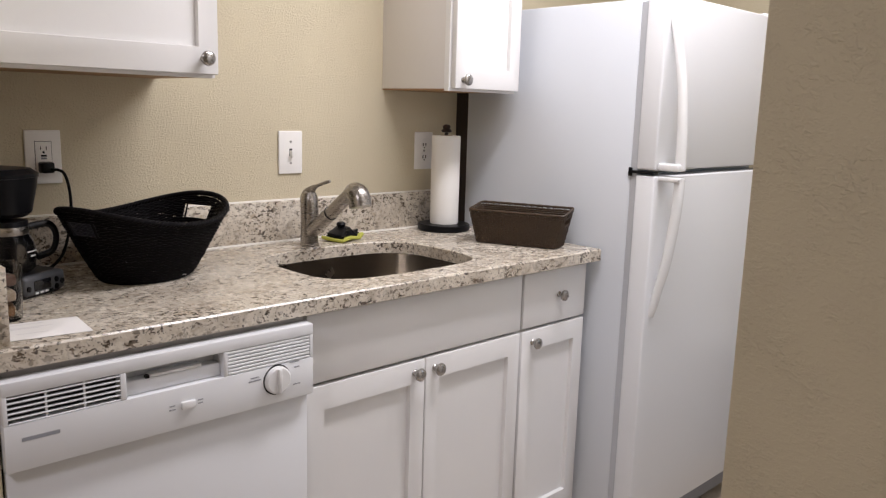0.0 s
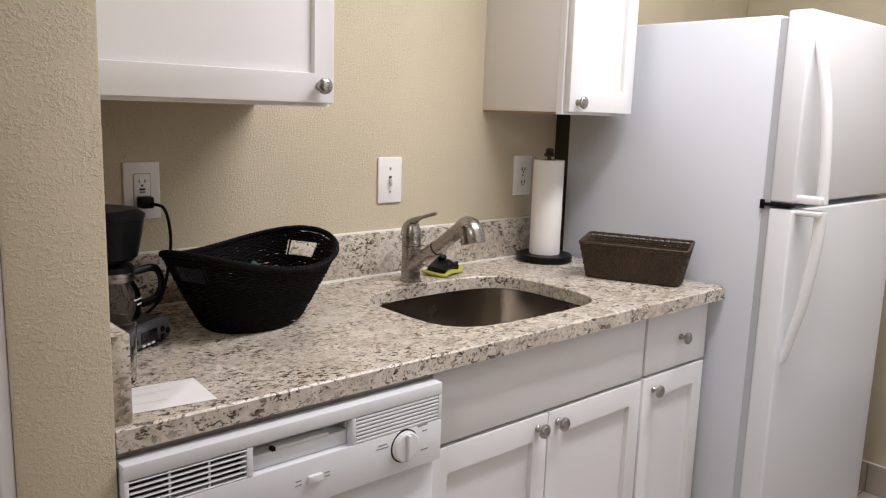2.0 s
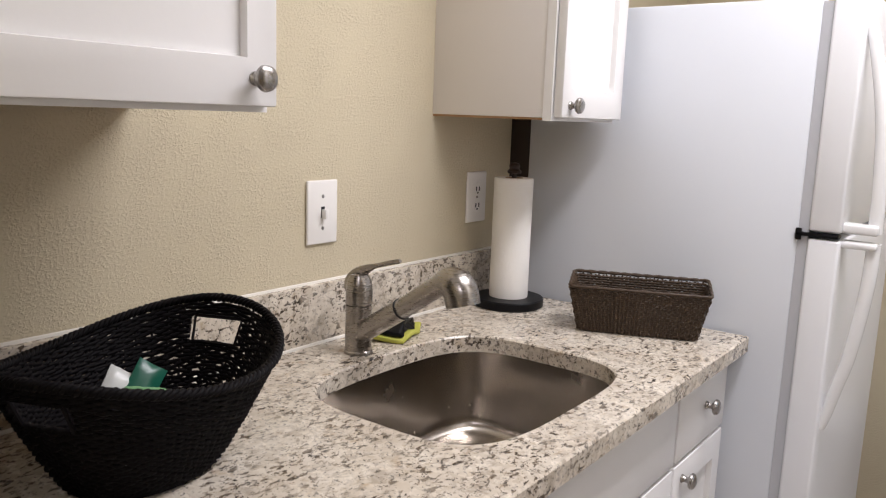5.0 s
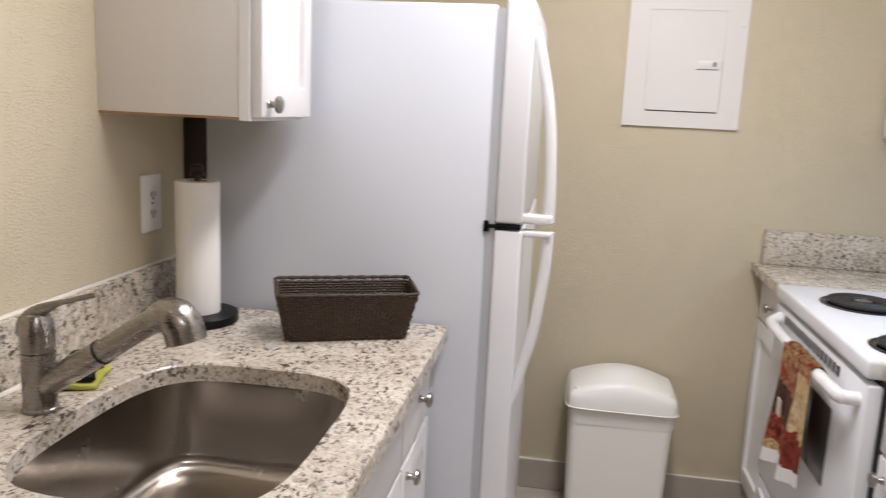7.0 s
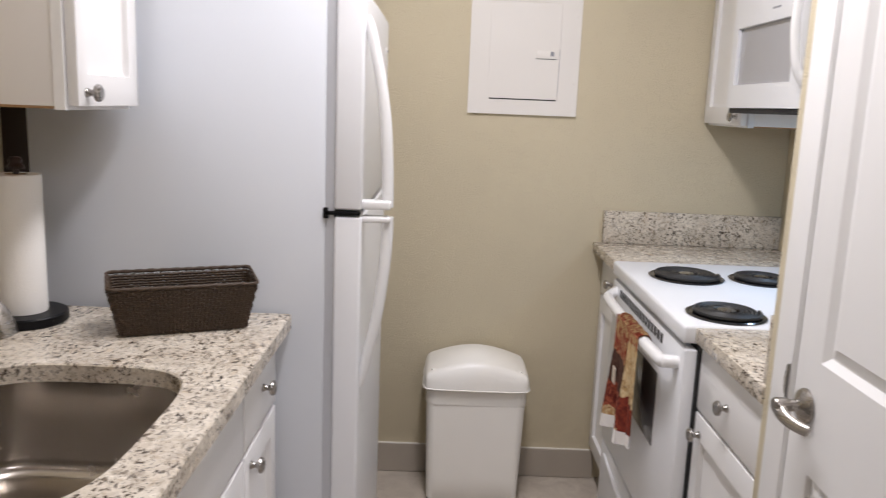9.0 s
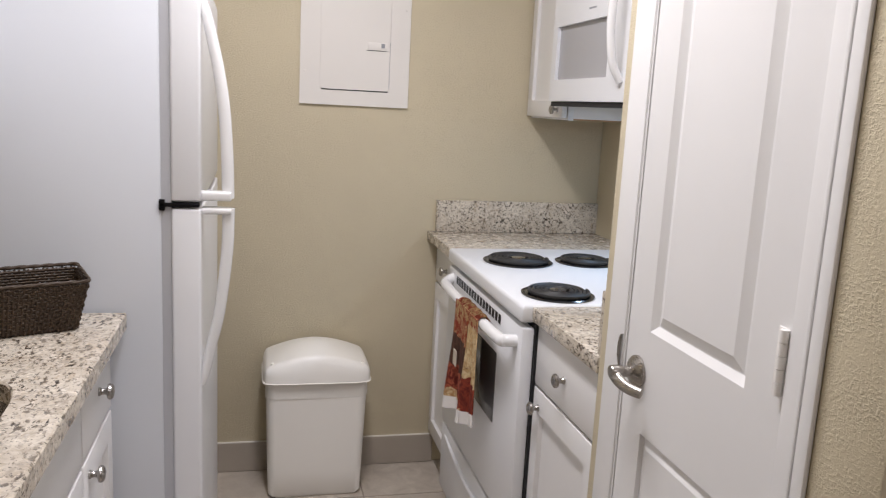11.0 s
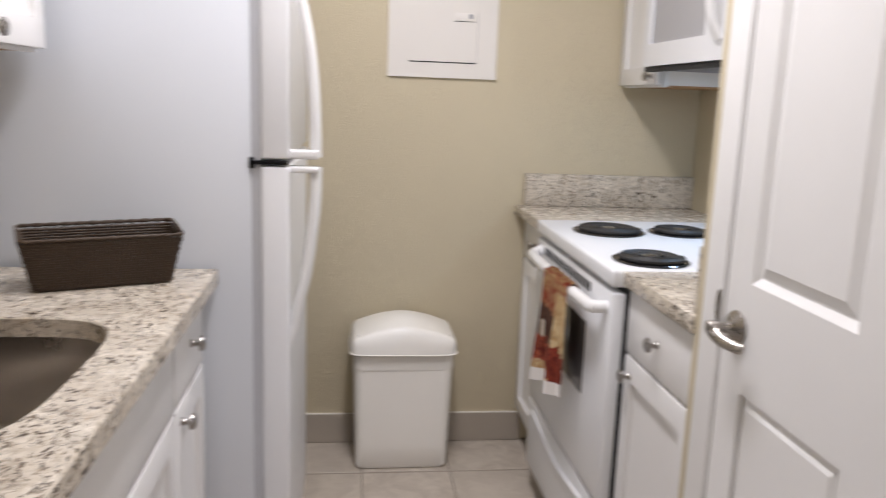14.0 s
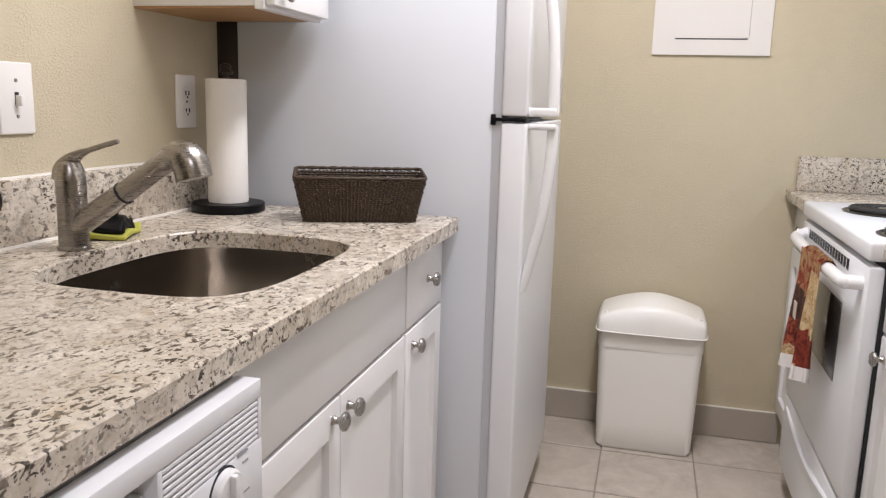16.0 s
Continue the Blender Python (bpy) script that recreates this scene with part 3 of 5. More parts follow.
part("maker_mark", boxed(DW - 0.001, DW + 0.0006, 0.396, 0.452, 0.7705, 0.7765), GASKET, panel, "small grey lettering bar")
for y, z, w in ((0.637, 0.768, 0.010), (0.637, 0.761, 0.012), (0.690, 0.768, 0.010), (0.690, 0.762, 0.009), (0.800, 0.784, 0.018), (0.800, 0.778, 0.026), (0.888, 0.798, 0.022), (0.893, 0.787, 0.012), (0.893, 0.752, 0.016)):
    part("print_bar", boxed(DW - 0.001, DW + 0.0005, y - w / 2, y + w / 2, z - 0.001, z + 0.001), GASKET, panel)


# ---- stove ----
SY0, SY1, SX = 1.936, 2.688, -0.352
stove = thing("stove", "white freestanding electric coil stove", "stove", (0.0, 2.31, 0))
part("body", boxed(SX + 0.030, 0.270, SY0 + 0.004, SY1 - 0.004, 0.03, 0.874, bevel=0.003), APPLIANCE, stove)
part("side_gap", boxed(SX + 0.022, SX + 0.031, SY0 + 0.001, SY1 - 0.001, 0.09, 0.872), DARK, stove)
part("cooktop", boxed(SX - 0.015, EAST - 0.01, SY0 + 0.009, SY1, 0.874, 0.917, bevel=0.009, segments=3), APPLIANCE, stove)
oven = part("oven_door", boxed(SX - 0.010, SX + 0.022, SY0 + 0.006, SY1 - 0.006, 0.335, 0.862, bevel=0.006), APPLIANCE, stove)
part("oven_window", boxed(SX - 0.012, SX - 0.004, 2.125, 2.500, 0.548, 0.742, bevel=0.003), plain("smoked_glass", (0.10, 0.10, 0.105), 0.10), oven, "smoked glass oven window")
for i in range(16):
    y = 2.11 + i * 0.030
    part("vent_slot", boxed(SX - 0.0112, SX - 0.004, y, y + 0.019, 0.824, 0.848), BLACK, oven)
bar = curve_points([(SX - 0.006, 1.982, 0.820), (SX - 0.034, 1.988, 0.820), (SX - 0.046, 2.02, 0.819), (SX - 0.049, 2.30, 0.818), (SX - 0.046, 2.56, 0.819), (SX - 0.034, 2.61, 0.823), (SX - 0.006, 2.63, 0.832)], 6)
part("oven_handle", tube(bmesh.new(), bar, 0.0155, 14), HANDLE_WHITE, oven, "thick rounded white handle")
drawer = part("storage_drawer", boxed(SX - 0.008, SX + 0.022, SY0 + 0.006, SY1 - 0.006, 0.095, 0.322, bevel=0.006), APPLIANCE, stove)
lip = [(SX - 0.006 - 0.008 * math.sin(math.pi * i / 12), SY0 + 0.06 + i * 0.0527, 0.290 - 0.022 * math.sin(math.pi * i / 12)) for i in range(13)]
part("drawer_grip", tube(bmesh.new(), lip, 0.0065, 10), APPLIANCE, drawer)
for y in (SY0 + 0.05, SY1 - 0.05):
    part("foot", lathe(bmesh.new(), [(0.016, 0.0), (0.016, 0.02), (0.008, 0.022), (0.008, 0.034)], Matrix.Translation((SX + 0.07, y, 0)), 14), BLACK, stove)


def burner(x, y, r):
    m = Matrix.Translation((x, y, 0.9172))
    pan = part("drip_pan", lathe(bmesh.new(), [(r + 0.001, 0.0), (r + 0.003, 0.003), (r - 0.002, 0.005), (r - 0.006, 0.002), (0.03, 0.0008)], m, 40), ENAMEL_BLACK, stove, "glossy black drip pan")
    spiral, turns = [], 6 if r > 0.095 else 5
    for i in range(turns * 30 + 1):
        a = 2 * math.pi * i / 30
        rr = 0.026 + (r - 0.038) * i / (turns * 30)
        spiral.append((x + rr * math.cos(a), y + rr * math.sin(a), 0.9265))
    part("coil", tube(bmesh.new(), spiral, 0.0062, 7, flat=0.8), COIL, pan, "dark heating coil")
    part("medallion", lathe(bmesh.new(), [(0.021, 0.003), (0.021, 0.0135), (0.016, 0.0145), (0.001, 0.0145)], m, 24), KNOB_METAL, pan)


burner(-0.204, 2.468, 0.103)
burner(-0.236, 2.052, 0.090)
burner(0.010, 2.460, 0.088)
burner(0.030, 2.075, 0.103)


# ---- microwave ----
MX = -0.062
micro = thing("microwave", "white over-the-range microwave with curved handle", "microwave", (0.1, 2.31, 1.40))
part("body", boxed(MX + 0.03, EAST, 1.930, 2.686, 1.402, 1.815, bevel=0.004), APPLIANCE, micro)
part("underside", boxed(MX + 0.032, EAST - 0.01, 1.938, 2.678, 1.394, 1.4025), plain("microwave_underside", (0.12, 0.12, 0.15), 0.4), micro, "grey vented underside")
# Near-black strip stands in for the shaded gap below the door.
part("vent_grille", boxed(MX + 0.006, MX + 0.0315, 1.945, 2.680, 1.3885, 1.4030, bevel=0.002), DARK, micro, "dark strip standing in for the shaded gap under the door")
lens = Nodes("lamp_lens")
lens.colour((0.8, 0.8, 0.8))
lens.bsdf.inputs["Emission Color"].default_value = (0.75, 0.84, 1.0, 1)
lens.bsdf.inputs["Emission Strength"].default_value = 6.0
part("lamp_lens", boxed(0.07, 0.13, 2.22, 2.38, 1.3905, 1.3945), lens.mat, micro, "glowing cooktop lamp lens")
md = bmesh.new()
for a, b, c, d in ((2.105, 2.684, 1.404, 1.470), (2.105, 2.684, 1.632, 1.812), (2.646, 2.684, 1.470, 1.632), (2.105, 2.260, 1.470, 1.632)):
    box(md, MX, MX + 0.029, a, b, c, d)
mdoor = part("door", md, APPLIANCE, micro)
part("window", boxed(MX + 0.011, MX + 0.022, 2.25, 2.655, 1.462, 1.64), plain("grey_screen_glass", (0.42, 0.42, 0.44), 0.12), mdoor, "pale grey screened window")
part("control_panel", boxed(MX, MX + 0.029, 1.932, 2.101, 1.404, 1.812, bevel=0.003), APPLIANCE, micro)
grip = curve_points([(MX - 0.002, 2.165, 1.775), (MX - 0.030, 2.165, 1.73), (MX - 0.042, 2.165, 1.62), (MX - 0.030, 2.165, 1.51), (MX - 0.002, 2.165, 1.455)], 7)
part("handle", tube(bmesh.new(), grip, 0.011, 12), HANDLE_WHITE, mdoor)
part("maker_mark", boxed(MX - 0.0006, MX + 0.002, 2.36, 2.41, 1.662, 1.667), GASKET, mdoor, "small grey lettering bar")


# ---- waste bin ----
def rounded(cx, cy, hx, hy, r, count=12):
    out = []
    for qx, qy, start in ((1, 1, 0), (-1, 1, 90), (-1, -1, 180), (1, -1, 270)):
        for i in range(count):
            a = radians(start + 90 * i / (count - 1))
            out.append((cx + qx * (hx - r) + r * math.cos(a), cy + qy * (hy - r) + r * math.sin(a)))
    return out


def loft(bm, rings, cap_low=True, cap_high=True):
    made = [[bm.verts.new(p) for p in ring] for ring in rings]
    n = len(made[0])
    for a, b in zip(made, made[1:]):
        for i in range(n):
            bm.faces.new((a[i], a[(i + 1) % n], b[(i + 1) % n], b[i]))
    if cap_low:
        bm.faces.new(made[0][::-1])
    if cap_high:
        bm.faces.new(made[-1])
    return bm


BX, BY = -0.772, 2.905
bin_ = thing("waste_bin", "white plastic swing-top waste bin with liner", "waste bin", (BX, BY, 0))
rows = [(0.0, 0.150, 0.078, 0.02), (0.012, 0.160, 0.087, 0.025), (0.10, 0.163, 0.092, 0.028), (0.30, 0.168, 0.105, 0.03), (0.372, 0.170, 0.110, 0.03)]
part("body", loft(bmesh.new(), [[(x, y, z) for x, y in rounded(BX, BY, hx, hy, r)] for z, hx, hy, r in rows]), BIN, bin_)
rows = [(0.3725, 0.1712, 0.1112, 0.0), (0.380, 0.1722, 0.1122, 0.0), (0.395, 0.1716, 0.1116, 0.001), (0.41, 0.1724, 0.1126, 0.001), (0.436, 0.1722, 0.1122, 0.0)]
liner = bmesh.new()
rings = []
for k, (z, hx, hy, w) in enumerate(rows):
    ring = []
    for i, (x, y) in enumerate(rounded(BX, BY, hx, hy, 0.03)):
        ring.append((x + 0.0036 * noise.noise((x * 30, y * 30, z * 60)), y + 0.0070 * noise.noise((x * 26 + 5, y * 30, z * 90)), z + 0.004 * noise.noise((x * 14, y * 14, k)) * (0 < k < 4)))
    rings.append(ring)
part("liner", loft(liner, rings, False, True), LINER, bin_, "creased white bin liner folded over the rim")


def bin_lid():
    bm = bmesh.new()
    nx, ny, hx, hy = 44, 36, 0.1815, 0.132
    grid = []

    def spread(k, count):
        t = -1 + 2 * k / count
        return math.copysign(1 - (1 - abs(t)) ** 1.7, t)

    for j in range(ny + 1):
        v = spread(j, ny)
        row = []
        for i in range(nx + 1):
            u = spread(i, nx)
            arch = 0.064 * max(0.0, math.cos(min(1.0, abs(u) / 1.02) * math.pi / 2)) ** 0.95 * (1 - 0.42 * v * v)
            fold = max(0.0, (abs(v) - 0.80) / 0.20)
            edge = max(0.0, (abs(u) - 0.90) / 0.10)
            front = math.sqrt(max(0.0, 1 - fold ** 2.2))
            end = math.sqrt(max(0.0, 1 - edge ** 2.5))
            shoulder = 0.026 * min(front, end)
            row.append(bm.verts.new((BX + hx * u * (1 - 0.06 * abs(u * v) ** 6), BY + hy * v * (1 - 0.09 * abs(u * v) ** 6), 0.452 + shoulder + arch * front * end)))
        grid.append(row)
    for j in range(ny):
        for i in range(nx):
            bm.faces.new((grid[j][i], grid[j][i + 1], grid[j + 1][i + 1], grid[j + 1][i]))
    edge = [grid[0][i] for i in range(nx + 1)] + [grid[j][nx] for j in range(1, ny + 1)] + [grid[ny][i] for i in range(nx - 1, -1, -1)] + [grid[j][0] for j in range(ny - 1, 0, -1)]
    low = [bm.verts.new((v.co.x, v.co.y, 0.434)) for v in edge]
    lip = [bm.verts.new((BX + (v.co.x - BX) * 1.018, BY + (v.co.y - BY) * 1.022, 0.4325)) for v in edge]
    foot = [bm.verts.new((v.co.x, v.co.y, 0.4285)) for v in edge]
    n = len(edge)
    for a, b in ((edge, low), (low, lip), (lip, foot)):
        for i in range(n):
            bm.faces.new((a[i], a[(i + 1) % n], b[(i + 1) % n], b[i]))
    bm.faces.new(foot)
    return bm


part("lid", bin_lid(), BIN, bin_, "domed white lid", angle=50)
for s in (-1, 1):
    part("lid_pivot", lathe(bmesh.new(), [(0.0065, -0.006), (0.0065, 0.004), (0.003, 0.0055)], Matrix.Translation((BX + s * 0.151, BY - 0.098, 0.492)) @ Matrix.Rotation(s * 0.5, 4, "Y"), 14), BIN, bin_)


# ---- closet door ----
def panel_door(name, xf, y0, y1, z0, z1, panels):
    """A moulded door that faces -x, with raised panels in sunk fields."""
    ob = thing(name, "white moulded two-panel closet door, closed", "door", (xf, (y0 + y1) / 2, z0), kind="structure")
    bm = bmesh.new()
    ys = sorted({y0, y1, *(v for p in panels for v in p[:2])})
    zs = sorted({z0, z1, *(v for p in panels for v in p[2:])})
    grid = [[bm.verts.new((xf, y, z)) for y in ys] for z in zs]
    cells = [bm.faces.new((grid[j][i], grid[j][i + 1], grid[j + 1][i + 1], grid[j + 1][i])) for j in range(len(zs) - 1) for i in range(len(ys) - 1)]
    for f in cells:
        mid = f.calc_center_median()
        if any(p[0] < mid.y < p[1] and p[2] < mid.z < p[3] for p in panels):
            for thickness, depth in ((0.018, 0.009), (0.004, 0.0), (0.025, -0.0075)):
                bmesh.ops.inset_region(bm, faces=[f], thickness=thickness)
                for v in f.verts:
                    v.co.x += depth
    part("slab", bm, DOORPAINT, ob, angle=20)
    part("core", boxed(xf + 0.016, xf + 0.034, y0 + 0.001, y1 - 0.001, z0, z1), DOORPAINT, ob)
    return ob


DX = -0.336
door_1 = panel_door("door_1", DX, 1.0485, 1.4652, 0.008, 2.03, [(1.126, 1.390, 1.018, 1.90), (1.126, 1.390, 0.20, 0.838)])
stop = bmesh.new()
for a, b, c, d in ((1.024, 1.0475, 0, 2.045), (1.4665, 1.474, 0, 2.045), (1.0475, 1.4665, 2.034, 2.045)):
    box(stop, -0.338, -0.250, a, b, c, d)
setting("door_frame", stop, DOORPAINT, "white painted door jamb", "door frame")
case = bmesh.new()
for a, b, c, d in ((0.984, 1.042, 0, 2.10), (1.471, 1.540, 0, 2.10), (1.042, 1.471, 2.038, 2.10)):
    box(case, -0.3415, -0.336, a, b, c, d, bevel=0.0025)
for a, b, c, d in ((0.983, 1.003, 0, 2.10), (1.003, 1.540, 2.080, 2.10), (1.006, 1.013, 0, 2.078)):
    box(case, -0.3450, -0.3413, a, b, c, d, bevel=0.0018)
setting("trim", case, DOORPAINT, "white moulded door casing", "door casing")
HY, HZ = 1.418, 0.940
m = Matrix.Translation((DX - 0.001, HY, HZ)) @ Matrix.Rotation(-math.pi / 2, 4, "Y")
lever = part("door_handle", lathe(bmesh.new(), [(0.028, 0.0), (0.028, 0.004), (0.024, 0.009), (0.015, 0.012), (0.0100, 0.016), (0.0090, 0.036), (0.011, 0.040)], m, 28), NICKEL, door_1, "satin nickel lever handle")
hub = Matrix.Translation((DX - 0.028, HY, HZ)) @ Matrix.Rotation(-math.pi / 2, 4, "Y")
part("lever_hub", lathe(bmesh.new(), [(0.010, 0.0), (0.0115, 0.003), (0.0122, 0.010), (0.0122, 0.021), (0.0105, 0.024), (0.001, 0.027)], hub, 24), NICKEL, lever)
blade = curve_points([(DX - 0.046, HY - 0.004, HZ - 0.002), (DX - 0.044, HY - 0.018, HZ - 0.009), (DX - 0.037, HY - 0.034, HZ - 0.015), (DX - 0.028, HY - 0.048, HZ - 0.018), (DX - 0.020, HY - 0.058, HZ - 0.019)], 6)
part("lever", tube(bmesh.new(), blade, [0.0108 - 0.00008 * i for i in range(len(blade) - 1)] + [0.006], 14, flat=0.55), NICKEL, lever)
strike = bmesh.new()
for k in range(9):
    a = math.pi * k / 8
    for x in (-0.3445, -0.3405):
        strike.verts.new((x, 1.4735 + 0.013 * math.sin(a), 0.960 + 0.030 * math.cos(a)))
verts = list(strike.verts)
for k in range(8):
    strike.faces.new((verts[2 * k], verts[2 * k + 1], verts[2 * k + 3], verts[2 * k + 2]))
strike.faces.new(verts[0::2])
strike.faces.new(verts[1::2][::-1])
part("strike_plate", strike, KNOB_METAL, door_1, "curved nickel strike plate")
hinge = part("hinge", boxed(DX - 0.002, DX + 0.001, 1.0545, 1.069, 1.036, 1.122, bevel=0.0005), PLATE, door_1, "painted hinge with dark knuckle")
for i in range(5):
    part("knuckle", lathe(bmesh.new(), [(0.0058, 0.0), (0.0058, 0.0162)], Matrix.Translation((DX - 0.0055, 1.0525, 1.0370 + i * 0.0170)), 12), PLATE, hinge)


# ---- wall fittings ----
def plate(name, label, y, z, toggle=False, decora=False):
    ob = thing(name, label, name.replace("_", " "), (WEST, y, z), group="white wall plates")
    part("cover_plate", boxed(WEST, WEST + 0.0065, y - 0.0385, y + 0.0385, z - 0.0600, z + 0.0600, bevel=0.003, segments=3), PLATE, ob)
    x = WEST + 0.0062
    if toggle:
        part("slot", boxed(x, x + 0.0008, y - 0.0045, y + 0.0045, z - 0.0105, z + 0.0105), DARK, ob)
        part("toggle", boxed(x, x + 0.013, y - 0.0040, y + 0.0040, z - 0.0125, z + 0.0055, bevel=0.0018), PLATE, ob)
        for dz in (0.030, -0.030):
            part("screw", lathe(bmesh.new(), [(0.0036, 0), (0.0030, 0.0012), (0.0005, 0.0015)], Matrix.Translation((x, y, z + dz)) @ Matrix.Rotation(math.pi / 2, 4, "Y"), 12), KNOB_METAL, ob)
    elif decora:
        part("insert", boxed(x, x + 0.0022, y - 0.0170, y + 0.0170, z - 0.0345, z + 0.0345, bevel=0.001), PLATE, ob)
        part("outline", boxed(x - 0.0002, x + 0.0004, y - 0.0180, y + 0.0180, z - 0.0355, z + 0.0355), DARK, ob)
        for dz in (0.020, -0.020):
            for dy in (-0.006, 0.006):
                part("slot", boxed(x + 0.002, x + 0.0026, y + dy - 0.001, y + dy + 0.001, z + dz - 0.0035, z + dz + 0.0035), DARK, ob)
            part("ground_hole", boxed(x + 0.002, x + 0.0026, y - 0.0022, y + 0.0022, z + dz - 0.0115, z + dz - 0.0070), DARK, ob)
        part("test_button", boxed(x + 0.002, x + 0.0034, y - 0.006, y + 0.006, z + 0.0008, z + 0.005, bevel=0.0004), DARK, ob)
        part("reset_button", boxed(x + 0.002, x + 0.0034, y - 0.006, y + 0.006, z - 0.005, z - 0.0008, bevel=0.0004), GASKET, ob)
    else:
        for dz in (0.0195, -0.0195):
            part("socket", lathe(bmesh.new(), [(0.0165, 0), (0.0160, 0.002), (0.001, 0.0022)], Matrix.Translation((x, y, z + dz)) @ Matrix.Rotation(math.pi / 2, 4, "Y"), 24), PLATE, ob)
            for dy in (-0.006, 0.006):
                part("slot", boxed(x + 0.0018, x + 0.0026, y + dy - 0.0019, y + dy + 0.0019, z + dz - 0.0050, z + dz + 0.0050), DARK, ob)
            part("ground_hole", boxed(x + 0.0018, x + 0.0026, y - 0.0025, y + 0.0025, z + dz - 0.0115, z + dz - 0.0070), DARK, ob)
        part("screw", lathe(bmesh.new(), [(0.0036, 0), (0.0030, 0.0012), (0.0005, 0.0015)], Matrix.Translation((x, y, z)) @ Matrix.Rotation(math.pi / 2, 4, "Y"), 12), KNOB_METAL, ob)
    return ob


plate("light_switch", "white toggle light switch above the sink", 1.291, 1.162, toggle=True)
plate("power_outlet", "white duplex power outlet beside paper towels", 1.796, 1.160)
plate("power_outlet", "white outlet with a black plug in it", 0.644, 1.162, decora=True)

breaker = thing("electrical_panel", "white painted metal breaker panel set in the wall", "breaker panel", (-0.65, NORTH, 1.355))
bm = bmesh.new()
YP = NORTH - 0.010
for a, b, c, d in ((-0.839, -0.772, 1.355, 1.800), (-0.528, -0.459, 1.355, 1.800), (-0.772, -0.528, 1.355, 1.408), (-0.772, -0.528, 1.736, 1.800)):
    box(bm, a, b, YP, NORTH, c, d)
part("frame", bm, PANELPAINT, breaker)
part("gap_backing", boxed(-0.775, -0.525, NORTH - 0.007, NORTH - 0.001, 1.405, 1.739), PANELPAINT, breaker)
part("gap_shadow", boxed(-0.765, -0.533, NORTH - 0.0105, NORTH - 0.0069, 1.4058, 1.4100), DARK, breaker)
part("gap_shadow", boxed(-0.5305, -0.5275, NORTH - 0.0078, NORTH - 0.0069, 1.42, 1.58), GASKET, breaker)
bm = boxed(-0.7705, -0.5300, YP - 0.002, YP + 0.004, 1.4098, 1.7342)
corners = [e for e in bm.edges if abs(e.verts[0].co.y - e.verts[1].co.y) > 0.003]
bmesh.ops.bevel(bm, geom=corners, offset=0.014, segments=5, profile=0.5, affect="EDGES")
pdoor = part("panel_door", bm, PANELPAINT, breaker)
part("latch", boxed(-0.608, -0.540, YP - 0.0045, YP - 0.0015, 1.548, 1.574, bevel=0.001), PANELPAINT, pdoor)
part("latch_slot", boxed(-0.561, -0.549, YP - 0.0052, YP - 0.004, 1.557, 1.572), GASKET, pdoor)
part("latch_shadow_gap", boxed(-0.612, -0.540, YP - 0.003, YP - 0.0015, 1.5462, 1.5478), DARK, pdoor)
for x in (-0.823, -0.474):
    for z in (1.465, 1.69):
        part("screw", lathe(bmesh.new(), [(0.0045, 0), (0.004, 0.0016), (0.0005, 0.002)], Matrix.Translation((x, YP, z)) @ Matrix.Rotation(math.pi / 2, 4, "X"), 12), PANELPAINT, breaker)

# white door casing on the far side of the short wall
setting("trim", boxed(-1.330, -1.2405, 0.233, 0.2495, 0, 2.1, bevel=0.003), DOORPAINT, "white door casing on the short wall", "door casing")

# dark brown strip that closes the gap behind the refrigerator
setting("trim", boxed(WEST, -1.8075, 1.9445, 1.9580, 0.9165, 2.10, bevel=0.001), plain("dark_brown_strip", (0.030, 0.018, 0.014), 0.5, vary=0.3), "dark brown strip between wall and refrigerator", "filler strip")

# the surface-mounted ceiling light
fixture = thing("ceiling_light", "white surface-mounted fluorescent ceiling light", "ceiling light", (*FIXTURE, CEIL))
fx, fy = FIXTURE
part("base", boxed(fx - 0.14, fx + 0.14, fy - 0.62, fy + 0.62, CEIL - 0.045, CEIL - 0.0005, bevel=0.008), HANDLE_WHITE, fixture)
part("diffuser", boxed(fx - 0.115, fx + 0.115, fy - 0.595, fy + 0.595, CEIL - 0.057, CEIL - 0.0452, bevel=0.005), HANDLE_WHITE, fixture, "white acrylic diffuser")

# ---- on the worktop ----
towel_holder = thing("paper_towel_holder", "black round-based paper towel holder", "paper towel holder", (-1.757, 1.800, 0.914))
part("base", lathe(bmesh.new(), [(0.080, 0.9145), (0.083, 0.917), (0.083, 0.932), (0.080, 0.9348), (0.001, 0.9350)], Matrix.Translation((-1.757, 1.800, 0)), 48), BLACK, towel_holder)
part("post", lathe(bmesh.new(), [(0.006, 0.934), (0.006, 1.222), (0.015, 1.223), (0.0165, 1.228), (0.011, 1.234), (0.013, 1.240), (0.009, 1.246), (0.0005, 1.248)], Matrix.Translation((-1.757, 1.800, 0)), 24), plain("dark_walnut_finial", (0.025, 0.013, 0.010), 0.35), towel_holder)
roll = thing("paper_towel_roll", "white quilted paper towel roll on its holder", "paper towel", (-1.757, 1.800, 0.936))
bm = bmesh.new()
lathe(bm, [(0.0145, 0.9355), (0.0445, 0.9355), (0.0452, 0.94), (0.0452, 1.208), (0.0445, 1.2125), (0.0205, 1.2125), (0.0145, 1.208)], Matrix.Translation((-1.757, 1.800, 0)), 48)
part("paper", bm, PAPER_ROLL, roll)
part("core", lathe(bmesh.new(), [(0.0200, 1.205), (0.0203, 1.2135), (0.0185, 1.2137), (0.0180, 1.205)], Matrix.Translation((-1.757, 1.800, 0)), 32), plain("cardboard", (0.36, 0.27, 0.18), 0.9), roll, "brown cardboard core")


